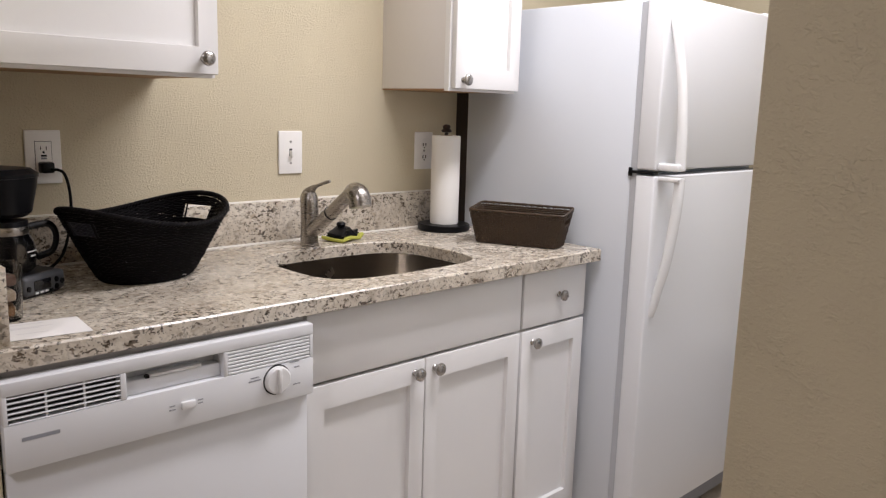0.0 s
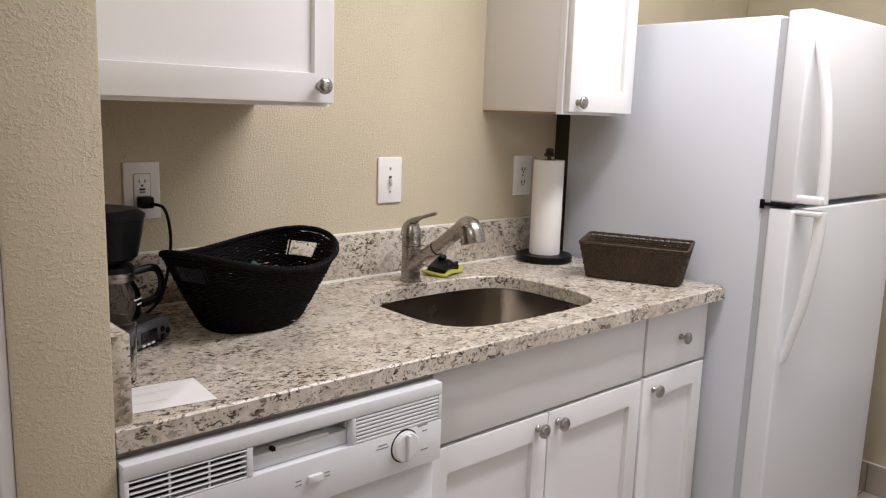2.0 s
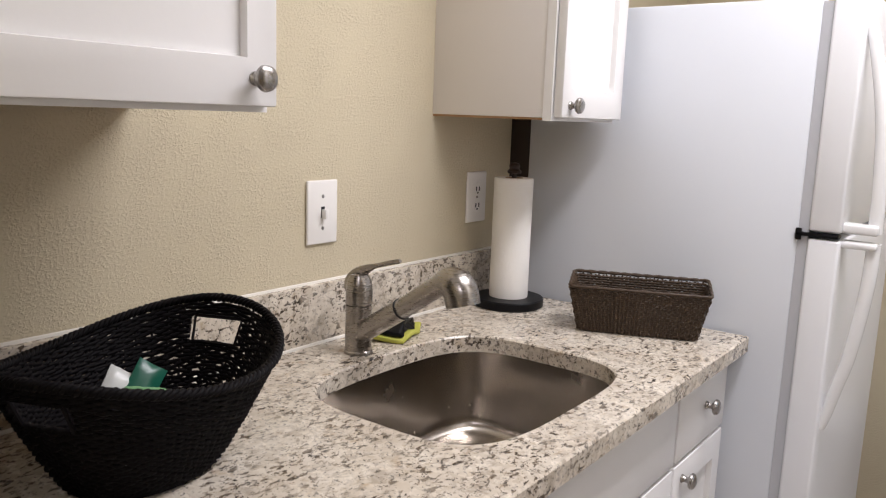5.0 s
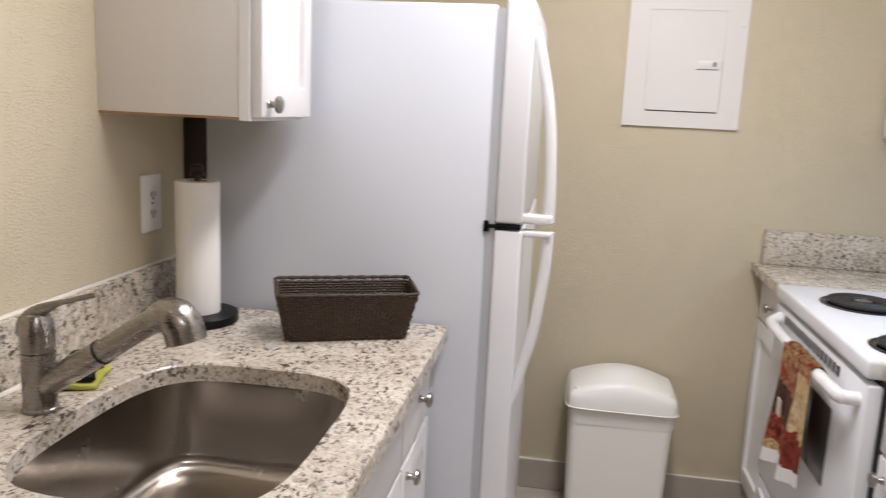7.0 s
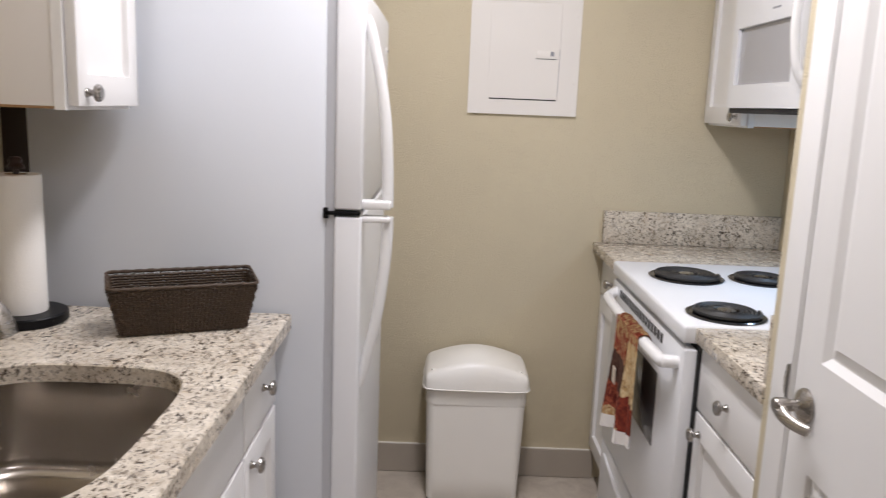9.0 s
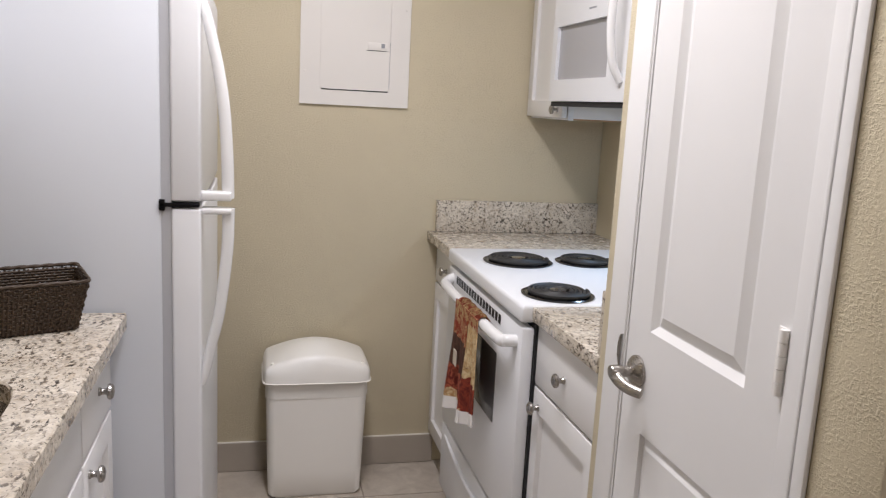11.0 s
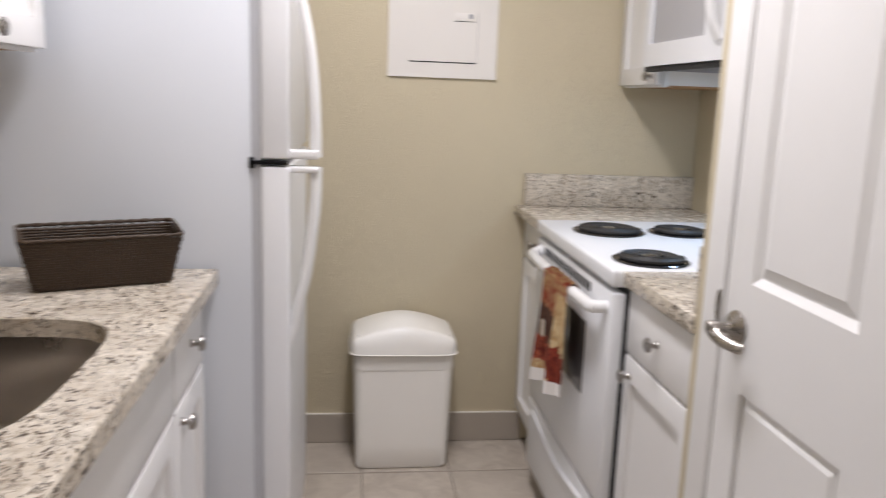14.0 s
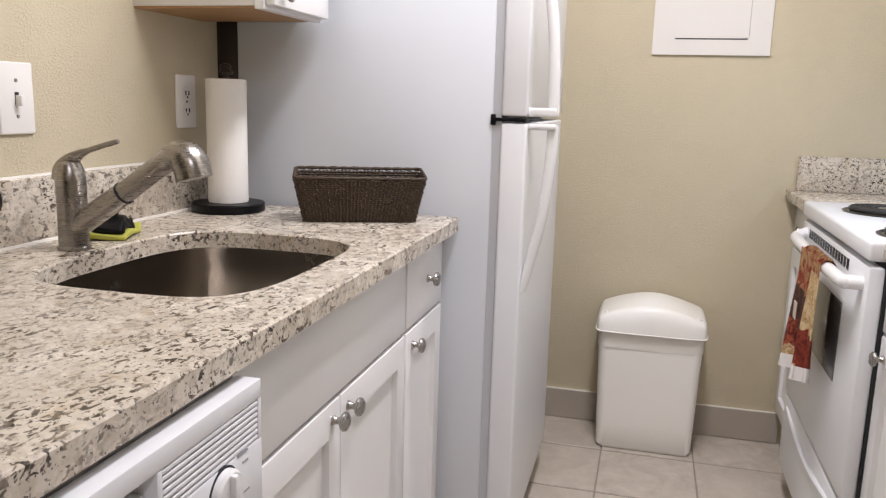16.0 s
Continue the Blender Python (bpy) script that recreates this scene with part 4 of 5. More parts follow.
def weave_ring(place, count, over, flat=1.0):
    return [place(2 * math.pi * i / count, over * (1 if i % 2 else -1)) for i in range(count)]


HOLE = 0.0


def boat_basket(cx, cy, turn):
    ob = thing("wicker_basket", "black oval wicker basket with handle holes", "basket", (cx, cy, 0.914))
    ct, st = math.cos(turn), math.sin(turn)

    def place(a, f, out=0.0):
        c, s = math.cos(a), math.sin(a)
        g = f ** 0.9
        long, wide = 0.106 + (0.1935 - 0.106) * g + out, 0.0815 + (0.1475 - 0.0815) * g + out
        u, v = long * c, wide * s * (1 + 0.065 * c * g)
        rim = 1.0605 + 0.0190 * math.cos(2 * a)
        return Vector((cx + u * ct - v * st, cy + u * st + v * ct, 0.918 + f * (rim - 0.918)))

    stakes, rows = 44, 37
    weave = bmesh.new()
    for k in range(rows):
        f = 0.02 + 0.93 * k / (rows - 1)
        gone = 0.65 < f < 0.85
        pts, out = [], []
        for i in range(stakes * 2):
            a = 2 * math.pi * i / (stakes * 2) + math.pi / 2 + HOLE
            near = abs(((a - HOLE + math.pi / 2) % math.pi) - math.pi / 2)
            wob = 0.0022 * math.cos(math.pi * i / 1.0 + math.pi * k) + 0.0008 * random.uniform(-1, 1)
            p = place(a, min(1, f + 0.011 * random.uniform(-1, 1)), wob)
            if gone and near < 0.24:
                if len(pts) > 2:
                    out.append(pts)
                pts = []
            else:
                pts.append(p)
        if out:
            out[0] = pts + out[0]
            for line in out:
                if len(line) > 2:
                    tube(weave, line, 0.0030, 5)
        else:
            tube(weave, pts, 0.0030, 5, closed=True)
    part("weave", weave, WICKER_BLACK, ob, angle=80)
    for i in range(stakes):
        a = 2 * math.pi * (i + 0.5) / stakes
        near = abs(((a - HOLE + math.pi / 2) % math.pi) - math.pi / 2)
        high = 0.65 if near < 0.24 else 1.0
        part("stake", tube(bmesh.new(), [place(a, high * f / 6) for f in range(7)], 0.0020, 5), WICKER_BLACK, ob, angle=80)
    rim = bmesh.new()
    for phase in (0, 2.1, 4.2):
        pts = []
        for i in range(240):
            a = 2 * math.pi * i / 240
            w = 48 * a + phase
            p = place(a, 1.0, 0.0036 * math.cos(w))
            pts.append(p + Vector((0, 0, 0.0036 * math.sin(w))))
        tube(rim, pts, 0.0036, 6, closed=True)
    part("rim", rim, WICKER_BLACK, ob, "thick braided rim", angle=80)
    for s in (HOLE, HOLE + math.pi):
        frame_pts = [place(s + da, f, 0.001) for da, f in ((-0.25, 0.645), (0.25, 0.645), (0.25, 0.86), (-0.25, 0.86))]
        part("handle_edge", tube(bmesh.new(), frame_pts, 0.0032, 6, closed=True), WICKER_BLACK, ob)
    base = bmesh.new()
    loft(base, [[place(2 * math.pi * i / 40, 0.0) + Vector((0, 0, dz)) for i in range(40)] for dz in (-0.0035, 0.002)])
    part("base", base, WICKER_BLACK, ob)
    return ob


boat_basket(-1.630, 0.775, radians(113.4))


def packet(name, label, tone, x, y, z, sx, sy, turn, tilt):
    ob = thing(name, label, "packet", (x, y, z), group="packets in the black basket")
    bm = bmesh.new()
    bmesh.ops.create_grid(bm, x_segments=8, y_segments=6, size=0.5)
    bmesh.ops.solidify(bm, geom=bm.faces[:], thickness=0.02)
    m = pose(x, y, z, tilt, tilt * 0.6, turn) @ Matrix.Diagonal((sx, sy, 1, 1))
    for v in bm.verts:
        puff = 0.006 * max(0, 1 - (2 * v.co.x) ** 2) * max(0, 1 - (2 * v.co.y) ** 4)
        v.co = m @ Vector((v.co.x, v.co.y, (puff + 0.0008) * (1 if v.co.z > -0.01 else -1) + 0.003 * noise.noise((v.co.x * 5 + x * 40, v.co.y * 5, 0))))
    part("wrapper", bm, plain(name + "_wrap", tone, 0.3), ob)


for x, y, turn in ((-1.640, 0.770, 20), (-1.600, 0.800, 70), (-1.650, 0.800, 110)):
    packet("sugar_packet", "white sugar packet under others in the black basket", (0.70, 0.69, 0.70), x, y, 0.926, 0.085, 0.07, turn, 4)
    packet("snack_packet", "navy snack packet lying in the black basket", (0.02, 0.02, 0.07), x + 0.01, y - 0.012, 0.944, 0.085, 0.07, turn + 35, -5)
for x, y, turn in ((-1.650, 0.780, 30), (-1.615, 0.805, 80)):
    packet("sugar_packet", "white sugar packet heaped in the black basket", (0.70, 0.69, 0.70), x, y, 0.960, 0.085, 0.07, turn, 6)
packet("tea_packet", "green paper tea packet standing in the black basket", (0.010, 0.11, 0.07), -1.690, 0.812, 0.992, 0.040, 0.055, 62, 58)
packet("tea_packet", "pale green tea packet in the black basket", (0.20, 0.42, 0.20), -1.668, 0.800, 0.978, 0.058, 0.045, 55, 26)
packet("snack_packet", "navy and white packet in the black basket", (0.03, 0.03, 0.10), -1.668, 0.772, 0.972, 0.05, 0.045, 40, 18)
packet("sweetener_packet", "pink sweetener packet in the black basket", (0.82, 0.32, 0.33), -1.625, 0.795, 0.980, 0.085, 0.045, 58, 12)
packet("sugar_packet", "white crumpled sugar packet in the black basket", (0.75, 0.75, 0.80), -1.602, 0.832, 0.978, 0.04, 0.04, 40, 24)
packet("sugar_packet", "white printed packet standing in the black basket", (0.60, 0.62, 0.60), -1.698, 0.782, 0.990, 0.045, 0.05, 65, 55)


def tray_basket(cx, cy, turn):
    ob = thing("wicker_tray", "brown rectangular wicker basket beside the refrigerator", "basket", (cx, cy, 0.914))
    ct, st = math.cos(turn), math.sin(turn)

    def place(x, y, z):
        return Vector((cx + x * ct - y * st, cy + x * st + y * ct, z))

    def section(f, out=0.0):
        hx, hy = 0.119 + 0.022 * f + out, 0.044 + 0.012 * f + out
        return rounded(0, 0, hx, hy, 0.010, 4)

    def along(f, count, out=0.0):
        pts = section(f, out)
        pts = [Vector((*p, 0)) for p in pts]
        total, out_pts = sum((b - a).length for a, b in zip(pts, pts[1:] + pts[:1])), []
        step, want, done = total / count, 0.0, 0.0
        for a, b in zip(pts, pts[1:] + pts[:1]):
            size = (b - a).length
            while want < done + size - 1e-9 and len(out_pts) < count:
                out_pts.append(a.lerp(b, (want - done) / size))
                want += step
            done += size
        return out_pts

    def lifted(x, y, z):
        """The front rim sits lower than the back one."""
        return place(x, y, z + 0.11 * y * (z - 0.915) / 0.1)

    def in_hole(p, f):
        return 0.60 < f < 0.84 and abs(p.x) > 0.11 and abs(p.y) < 0.026

    rows, count = 19, 128
    weave = bmesh.new()
    for k in range(rows):
        f = (k + 0.5) / rows * 0.95
        thick = 0.0029
        runs, run, whole = [], [], True
        for i, p in enumerate(along(f, count)):
            if in_hole(p, f):
                whole = False
                if len(run) > 1:
                    runs.append(run)
                run = []
                continue
            n = Vector((p.x / 0.13, p.y / 0.05, 0)).normalized()
            w = 0.0012 * math.cos(math.pi * i + math.pi * k) - 0.0010
            run.append(lifted(p.x + n.x * w, p.y + n.y * w, 0.918 + 0.098 * f + 0.0006 * random.uniform(-1, 1)))
        if whole:
            tube(weave, run, thick, 5, closed=True)
        else:
            if runs:
                runs[0] = run + runs[0]
            for line in runs:
                if len(line) > 2:
                    tube(weave, line, thick, 5)
    part("weave", weave, WICKER_BROWN, ob, angle=80)
    low, high = along(0.0, 92), along(0.96, 92)
    for i, (a, b) in enumerate(zip(low, high)):
        n = Vector((a.x / 0.13, a.y / 0.05, 0)).normalized()
        spans = ((0.0, 0.60), (0.84, 0.97)) if in_hole(b, 0.7) else ((0.0, 0.97),)
        bm = bmesh.new()
        for f0, f1 in spans:
            steps = 2 if f1 - f0 < 0.2 else 10
            pts = []
            for j in range(steps + 1):
                f = f0 + (f1 - f0) * j / steps
                p = a.lerp(b, f)
                w = 0.0008 + 0.0026 * math.cos(math.pi * j + math.pi * i)
                pts.append(lifted(p.x + n.x * w, p.y + n.y * w, 0.916 + 0.099 * f))
            tube(bm, pts, random.uniform(0.0021, 0.0027), 5)
        part("stake", bm, WICKER_BROWN, ob, angle=80)
    rim = bmesh.new()
    for phase in (0, math.pi):
        ring = []
        for i, p in enumerate(along(1.0, 160)):
            w = 2 * math.pi * i / 10 + phase
            n = Vector((p.x / 0.14, p.y / 0.055, 0)).normalized()
            ring.append(lifted(p.x + n.x * 0.0012 * math.cos(w), p.y + n.y * 0.0012 * math.cos(w), 1.0165 + 0.0012 * math.sin(w)))
        tube(rim, ring, 0.0030, 5, closed=True)
    part("rim", rim, WICKER_BROWN, ob, angle=80)
    for s in (-1, 1):
        edge = [(s * 0.1345, -0.027, 0.978), (s * 0.1345, 0.027, 0.978), (s * 0.1385, 0.027, 1.000), (s * 0.1385, -0.027, 1.000)]
        part("handle_edge", tube(bmesh.new(), [lifted(*p) for p in edge], 0.0026, 6, closed=True), WICKER_BROWN, ob)
    shell = bmesh.new()
    loft(shell, [[place(*p, 0.915) for p in section(0, -0.003)], [place(*p, 0.919) for p in section(0, -0.003)], [place(*p, 0.919) for p in section(0, -0.004)]])
    part("base", shell, WICKER_BROWN, ob)
    return ob


tray_basket(-1.433, 1.797, radians(23.2))

# ---- coffee maker ----
GREYP = plain("grey_plastic_panel", (0.075, 0.079, 0.088), 0.35)
COFFEE = pose(-1.648, 0.490, 0.9145, 0, 0, 33) @ Matrix.Diagonal((0.86, 0.86, 1, 1))


def at(bm):
    bmesh.ops.transform(bm, matrix=COFFEE, verts=bm.verts)
    return bm


coffee = thing("coffee_maker", "black drip coffee maker with glass carafe", "coffee maker", (-1.640, 0.500, 0.9145))
shape = bmesh.new()
loft(shape, [[(x, y, z) for x, y in rounded(0.0, 0, hx, hy, 0.03)] for z, hx, hy in ((0.0, 0.104, 0.078), (0.004, 0.108, 0.082), (0.036, 0.106, 0.080), (0.042, 0.098, 0.074))])
part("base", at(shape), BLACK, coffee)
shape = bmesh.new()
loft(shape, [[(x, y, z) for x, y in rounded(-0.070, 0, 0.036, 0.080, 0.02)] for z in (0.04, 0.16)])
part("back_column", at(shape), BLACK, coffee)
shape = bmesh.new()
loft(shape, [[(x, y, z) for x, y in rounded(cx, 0, hx, hy, r)] for z, cx, hx, hy, r in ((0.150, 0.0, 0.060, 0.052, 0.045), (0.158, -0.01, 0.080, 0.060, 0.05), (0.205, -0.012, 0.090, 0.072, 0.055), (0.226, -0.012, 0.092, 0.075, 0.055))])
part("filter_housing", at(shape), BLACK, coffee)
shape = bmesh.new()
loft(shape, [[(x, y, z) for x, y in rounded(-0.012, 0, hx, hy, r)] for z, hx, hy, r in ((0.2265, 0.0935, 0.0765, 0.055), (0.233, 0.0935, 0.0765, 0.055), (0.243, 0.080, 0.064, 0.05))])
part("lid", at(shape), BLACK, coffee)
shape = boxed(0.086, 0.113, -0.058, 0.072, 0.003, 0.043, bevel=0.0105, segments=4)
cpanel = part("control_panel", at(shape), GREYP, coffee, "grey control panel with clock")
part("clock_display", at(boxed(0.1125, 0.1145, -0.030, 0.022, 0.013, 0.033, bevel=0.001)), ENAMEL_BLACK, cpanel)
for i in range(4):
    part("button", at(boxed(0.1125, 0.1155, -0.028 + i * 0.015, -0.018 + i * 0.015, 0.0065, 0.0105, bevel=0.001)), HANDLE_WHITE if i < 3 else BLACK, cpanel)
for y, z in ((0.040, 0.026), (0.040, 0.012), (0.058, 0.020), (-0.046, 0.020)):
    part("button", at(lathe(bmesh.new(), [(0.006, 0), (0.0055, 0.003), (0.0005, 0.0035)], Matrix.Translation((0.1125, y, z)) @ Matrix.Rotation(math.pi / 2, 4, "Y"), 16)), BLACK, cpanel)
glass = Nodes("carafe_glass")
glass.colour((0.42, 0.40, 0.39)).gloss(0.02)
glass.bsdf.inputs["Transmission Weight"].default_value = 1.0
glass.bsdf.inputs["IOR"].default_value = 1.3
carafe = thing("carafe", "glass coffee carafe with black handle", "carafe", (-1.62, 0.51, 0.957))
shape = bmesh.new()
lathe(shape, [(0.048, 0.0425), (0.056, 0.050), (0.060, 0.075), (0.055, 0.100), (0.044, 0.118), (0.043, 0.126)], Matrix.Translation((0.022, 0, 0)), 32)
bmesh.ops.delete(shape, geom=[max(shape.faces, key=lambda f: f.calc_center_median().z)], context="FACES")
jar = part("jar", at(shape), glass.mat, carafe)
part("band", at(lathe(bmesh.new(), [(0.0455, 0.116), (0.0465, 0.118), (0.0465, 0.130), (0.0455, 0.132)], Matrix.Translation((0.022, 0, 0)), 32)), NICKEL, carafe, "steel neck band")
part("carafe_lid", at(lathe(bmesh.new(), [(0.047, 0.1325), (0.045, 0.142), (0.010, 0.146)], Matrix.Translation((0.022, 0, 0)), 32)), BLACK, carafe)
grip = curve_points([(0.050, 0.036, 0.128), (0.072, 0.075, 0.130), (0.080, 0.088, 0.105), (0.072, 0.082, 0.075), (0.058, 0.050, 0.066)], 6)
part("handle", at(tube(bmesh.new(), grip, 0.0062, 8, flat=1.3)), BLACK, carafe)
for z, w in ((0.083, 0.036), (0.074, 0.018)):
    bm = bmesh.new()
    for i in range(6):
        a0 = radians(10 + (i - 3) * w * 160)
        a1 = radians(10 + (i - 2) * w * 160)
        q = [bm.verts.new((0.022 + 0.0606 * math.cos(a), 0.0606 * math.sin(a), z + dz)) for a, dz in ((a0, 0), (a1, 0), (a1, 0.003), (a0, 0.003))]
        bm.faces.new(q)
    part("print_bar", at(bm), HANDLE_WHITE, jar)

loop = curve_points([(WEST + 0.036, 0.648, 1.138), (WEST + 0.062, 0.668, 1.128), (WEST + 0.070, 0.676, 1.07), (WEST + 0.060, 0.672, 1.00), (WEST + 0.070, 0.650, 0.945), (WEST + 0.10, 0.60, 0.9195), (WEST + 0.12, 0.56, 0.925)], 8)
cord = part("power_cord", tube(bmesh.new(), loop, 0.0034, 8), BLACK, coffee)
part("plug", boxed(WEST + 0.009, WEST + 0.040, 0.630, 0.657, 1.128, 1.152, bevel=0.004), BLACK, cord)

# ---- paper card and glass by the side splash ----
card = thing("paper_card", "white printed card lying on the worktop", "card", (-1.33, 0.48, 0.914))
a, b, c, d = Vector((-1.281, 0.404, 0)), Vector((-1.266, 0.526, 0)), Vector((-1.372, 0.536, 0)), Vector((-1.386, 0.414, 0))
bm = bmesh.new()
loft(bm, [[p + Vector((0, 0, z)) for p in (a, b, c, d)] for z in (0.9146, 0.9154)])
part("sheet", bm, SHEET, card)
for f0, f1, g in ((0.10, 0.55, 0.86), (0.10, 0.62, 0.66), (0.10, 0.45, 0.60), (0.12, 0.50, 0.30)):
    bm = bmesh.new()
    p = [a.lerp(b, f0).lerp(d.lerp(c, f0), g), a.lerp(b, f1).lerp(d.lerp(c, f1), g), a.lerp(b, f1).lerp(d.lerp(c, f1), g + 0.03), a.lerp(b, f0).lerp(d.lerp(c, f0), g + 0.03)]
    bm.faces.new([bm.verts.new(q + Vector((0, 0, 0.91555))) for q in p])
    part("print_line", bm, plain("pale_ink", (0.70, 0.68, 0.68), 0.8, depth=0), card)
clear = Nodes("clear_plastic")
clear.colour((0.93, 0.93, 0.92)).gloss(0.08)
clear.bsdf.inputs["Transmission Weight"].default_value = 1.0
clear.bsdf.inputs["IOR"].default_value = 1.15
jar_box = thing("plastic_container", "clear plastic container holding brown snack packets", "container", (-1.425, 0.432, 0.914))
m = Matrix.Translation((-1.425, 0.432, 0.9148))
bm = bmesh.new()
loft(bm, [[m @ Vector((x, y, z)) for x, y in rounded(0, 0, h, h * 0.93, 0.012, 5)] for z, h in ((0.0, 0.026), (0.004, 0.029), (0.098, 0.0325), (0.099, 0.0315), (0.006, 0.028))])
part("vessel", bm, clear.mat, jar_box)
for k, tone in enumerate(((0.30, 0.16, 0.07), (0.52, 0.44, 0.33), (0.12, 0.06, 0.04))):
    bm = boxed(-0.020, 0.020, -0.019, 0.019, 0.008 + 0.026 * k, 0.028 + 0.026 * k, bevel=0.006, segments=3)
    bmesh.ops.transform(bm, matrix=m @ Matrix.Rotation(0.25 * k - 0.2, 4, "Z"), verts=bm.verts)
    part("snack", bm, plain("snack_wrap", tone, 0.4, vary=0.3), jar_box, "small wrapped snack")

# ---- dish towel ----
def towel_print(name, *bands):
    """Printed cloth: bands of (height, dark tone, light tone), each with its own blotches and scrolls."""
    n = Nodes(name)
    split = n.add("ShaderNodeSeparateXYZ")
    n.link(n.where, split.inputs[0])
    wobble = n.add("ShaderNodeMath")
    wobble.operation = "MULTIPLY_ADD"
    n.link(n.noise(30, 2), wobble.inputs[0])
    wobble.inputs[1].default_value = 0.05
    n.link(split.outputs[2], wobble.inputs[2])
    blotch = n.ramp(n.noise(62, 3, 0.6, 0.7), (0.44, 0.0), (0.56, 1.0))
    tone = None
    for height, dark, light in bands:
        shade = n.mix(blotch, dark, light)
        if tone is None:
            tone = shade
            continue
        over = n.add("ShaderNodeMath")
        over.operation = "GREATER_THAN"
        n.link(wobble.outputs[0], over.inputs[0])
        over.inputs[1].default_value = height + 0.025
        tone = n.mix(over.outputs[0], tone, shade)
    scroll = n.ramp(n.noise(44, 2, 0.5, 2.4), (0.475, 0.0), (0.495, 0.75), (0.515, 0.0))
    n.colour(n.mix(scroll, tone, (0.07, 0.026, 0.016))).gloss(0.85, 0, 0.2).bump(n.noise(420, 2), 0.4, 0.0006)
    return n.mat


RUST, DEEP, GOLD, CREAM, BROWN = (0.25, 0.045, 0.025), (0.13, 0.022, 0.015), (0.46, 0.30, 0.14), (0.62, 0.48, 0.28), (0.07, 0.035, 0.025)
PRINT = towel_print("printed_towel", (0.0, (0.42, 0.24, 0.11), CREAM), (0.570, DEEP, (0.36, 0.09, 0.05)), (0.645, BROWN, (0.10, 0.05, 0.035)), (0.735, RUST, (0.40, 0.20, 0.10)), (0.79, RUST, GOLD))
PALE_PRINT = towel_print("printed_towel_pale", (0.0, DEEP, RUST), (0.655, GOLD, CREAM), (0.755, CREAM, (0.55, 0.37, 0.18)), (0.80, RUST, GOLD))
HEM = plain("white_cotton_hem", (0.80, 0.77, 0.74), 0.9, grain=300, depth=0.0005)


def cloth(z_top, z_low, y0, y1, flare, xo, seed, hem):
    """A hanging fold of cloth with vertical waves."""
    bm = bmesh.new()
    nu, nv = 28, 26
    grid = []
    for j in range(nv + 1):
        t = j / nv
        row = []
        for i in range(nu + 1):
            u = i / nu
            y = y0 + (y1 - y0) * u + flare * t * (u - 0.35)
            x = xo - 0.012 * t * math.sin(u * 9 + seed) - 0.010 * t * math.sin(u * 17 + seed * 2) - 0.004 * t
            row.append(bm.verts.new((x, y, z_top + (z_low - z_top) * t + 0.012 * t * math.sin(u * 5 + seed))))
        grid.append(row)
    cut = nv - 3
    keep = range(cut) if not hem else range(cut, nv)
    for j in keep:
        for i in range(nu):
            bm.faces.new((grid[j][i], grid[j][i + 1], grid[j + 1][i + 1], grid[j + 1][i]))
    bmesh.ops.delete(bm, geom=[v for v in bm.verts if not v.link_faces], context="VERTS")
    bmesh.ops.solidify(bm, geom=bm.faces[:], thickness=0.003)
    return bm


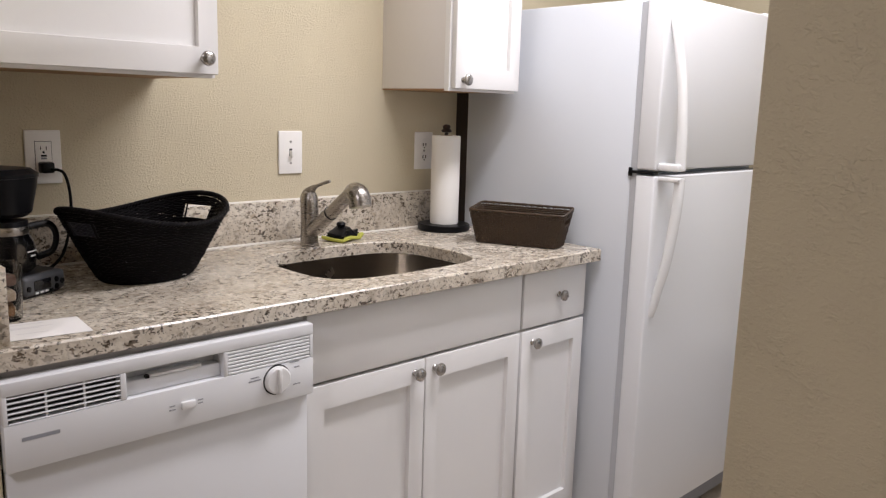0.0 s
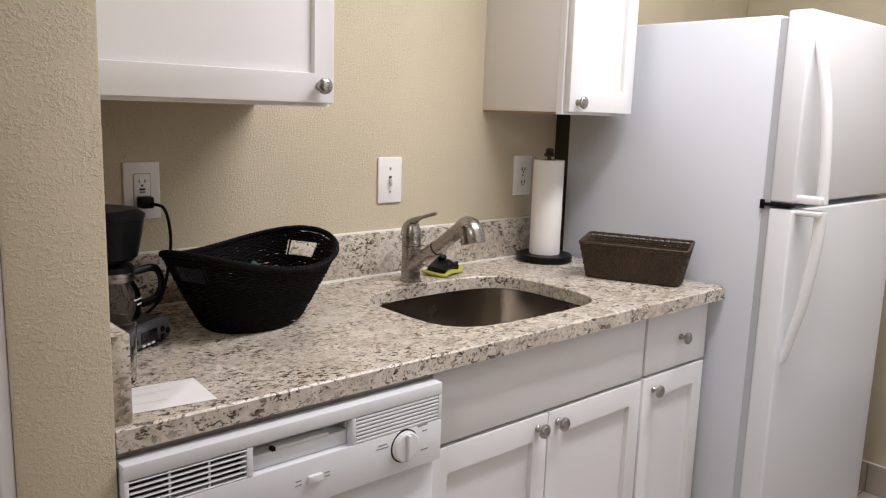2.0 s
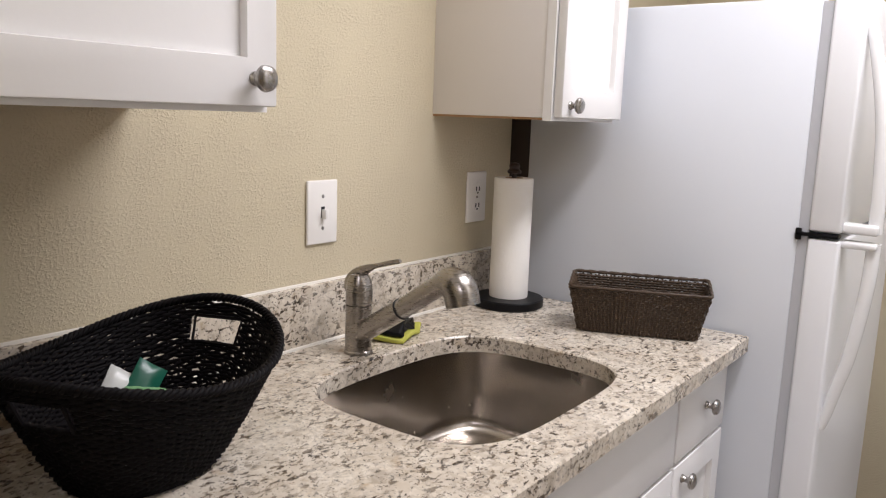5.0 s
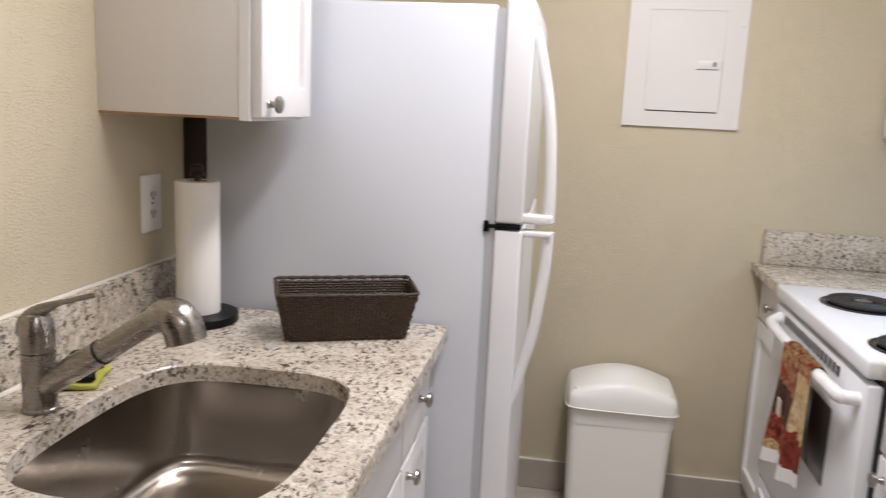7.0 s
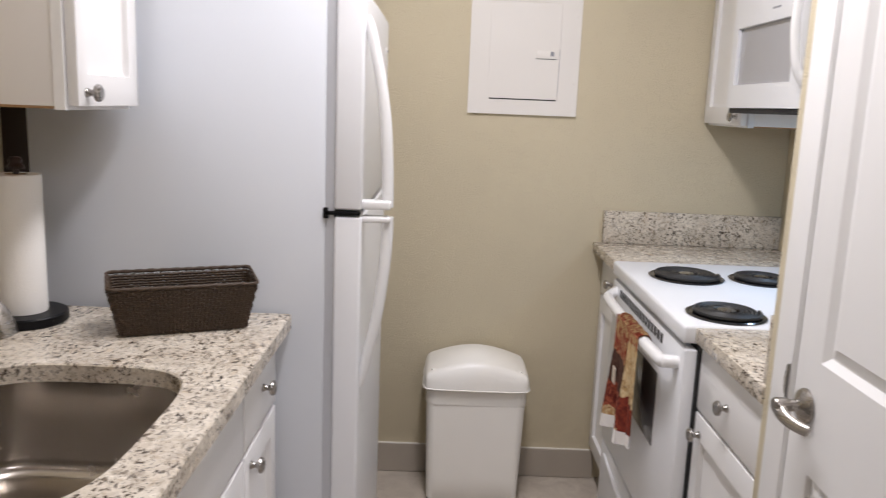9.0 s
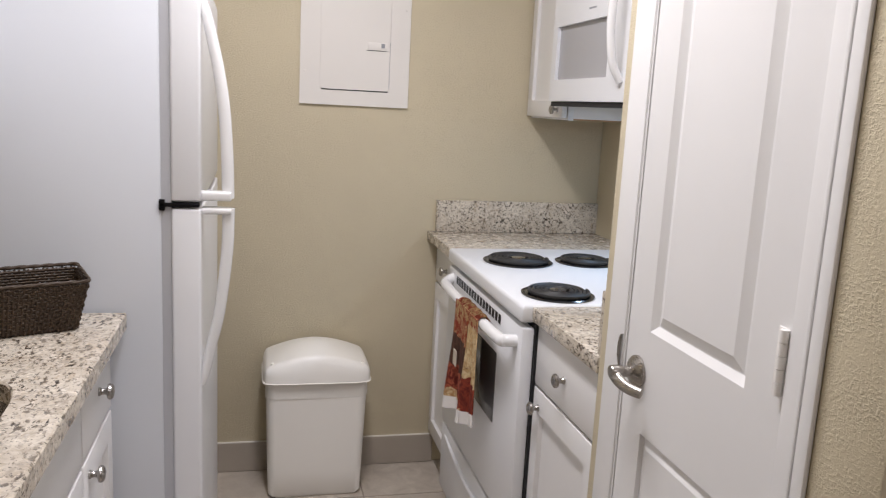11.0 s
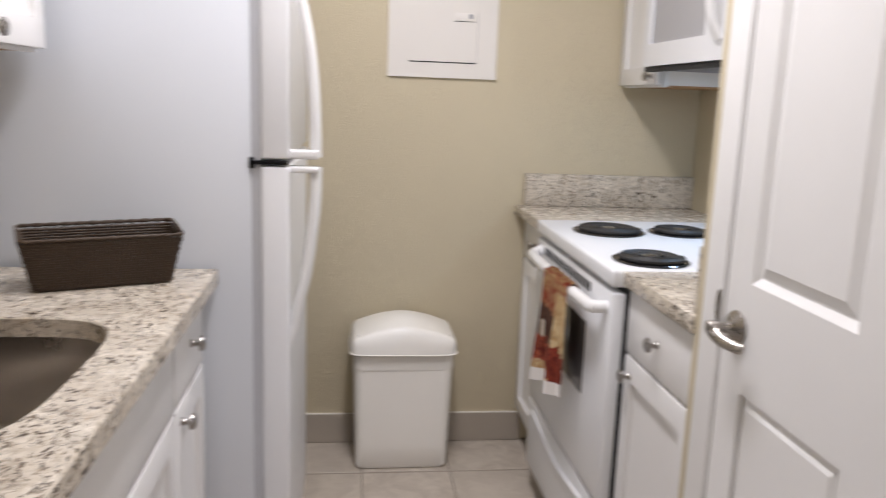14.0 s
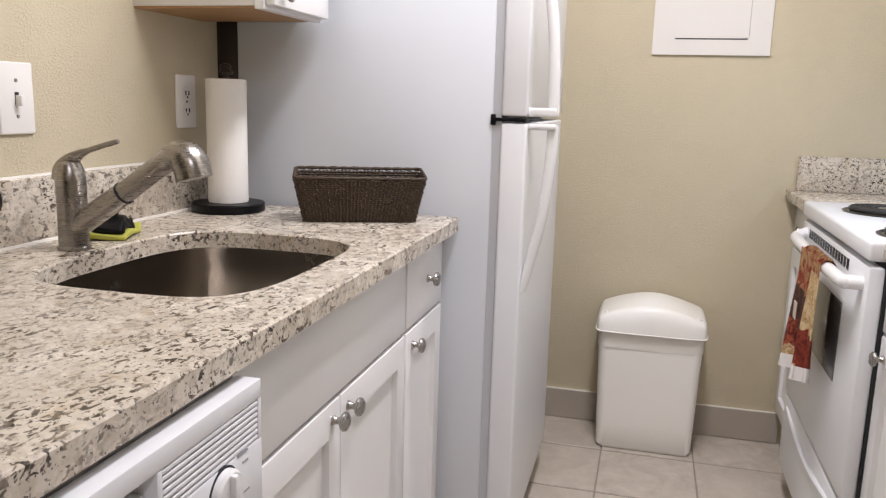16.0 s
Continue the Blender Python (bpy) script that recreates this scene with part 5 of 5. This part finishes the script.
dish_towel = thing("dish_towel", "printed rust and cream dish towel on the oven handle", "towel", (SX - 0.07, 2.33, 0.82))
for hem in (False, True):
    part("hem" if hem else "front_fold", cloth(0.833, 0.518, 2.215, 2.350, 0.085, SX - 0.0692, 0.6, hem), HEM if hem else PRINT, dish_towel, "white hem" if hem else "")
    part("hem" if hem else "side_fold", cloth(0.831, 0.535, 2.125, 2.228, 0.05, SX - 0.0685, 2.0, hem), HEM if hem else PALE_PRINT, dish_towel, "white hem" if hem else "")
label_bm = boxed(SX - 0.0815, SX - 0.0785, 2.272, 2.304, 0.655, 0.700, bevel=0.001, segments=1)
part("printed_label", label_bm, plain("cream_print", (0.60, 0.52, 0.42), 0.85), dish_towel, "cream printed bottle label")
arch = bmesh.new()
top = []
for i in range(9):
    a = math.pi * i / 8
    top.append([arch.verts.new((SX - 0.049 - 0.0195 * math.cos(a), y, 0.821 + 0.0195 * math.sin(a) + 0.002 * math.sin(y * 120))) for y in (2.130 + 0.215 * k / 16 for k in range(17))])
for p, q in zip(top, top[1:]):
    for i in range(16):
        arch.faces.new((p[i], p[i + 1], q[i + 1], q[i]))
bmesh.ops.solidify(arch, geom=arch.faces[:], thickness=0.003)
part("fold_over_bar", arch, PRINT, dish_towel)

# ---- skirting and floor tiles ----
skirt = thing("baseboard", "grey-beige tile baseboard along the back wall", "baseboard", (-0.75, NORTH, 0), kind="structure")
for i in range(5):
    x = -1.82 + i * 0.3048
    x1 = min(x + 0.302, -0.304)
    part("tile", boxed(x, x1, NORTH - 0.010, NORTH, 0.001, 0.113, bevel=0.0015, segments=1), SKIRT, skirt)
part("cap_joint", boxed(-1.82, -0.304, NORTH - 0.008, NORTH, 0.1125, 0.1155), CAULK, skirt)
floor_ob = bpy.data.objects["floor"]
PITCH, SIDE = 0.3085, 0.3035
tile_bm = bmesh.new()
box(tile_bm, -SIDE / 2, SIDE / 2, -SIDE / 2, SIDE / 2, -0.0045, 0.0)
top = [e for e in tile_bm.edges if all(v.co.z > -0.001 for v in e.verts)]
bmesh.ops.bevel(tile_bm, geom=top, offset=0.0015, segments=1, affect="EDGES")
tile_mesh = bpy.data.meshes.new("tile")
tile_bm.to_mesh(tile_mesh)
tile_bm.free()
tile_mesh.materials.append(TILE)
for i in range(-5, 9):
    for j in range(-16, 2):
        x, y = -0.755 + i * PITCH, 2.955 + j * PITCH * 1.02
        if not (WEST - 0.1 < x < 1.75 and -1.95 < y < NORTH + 0.1):
            continue
        ob = new("tile", tile_mesh)
        ob.parent = floor_ob
        ob.matrix_basis = Matrix.Translation((x, y, random.uniform(-0.0006, 0.0))) @ Matrix.Rotation(random.choice((0, 1, 2, 3)) * math.pi / 2, 4, "Z")
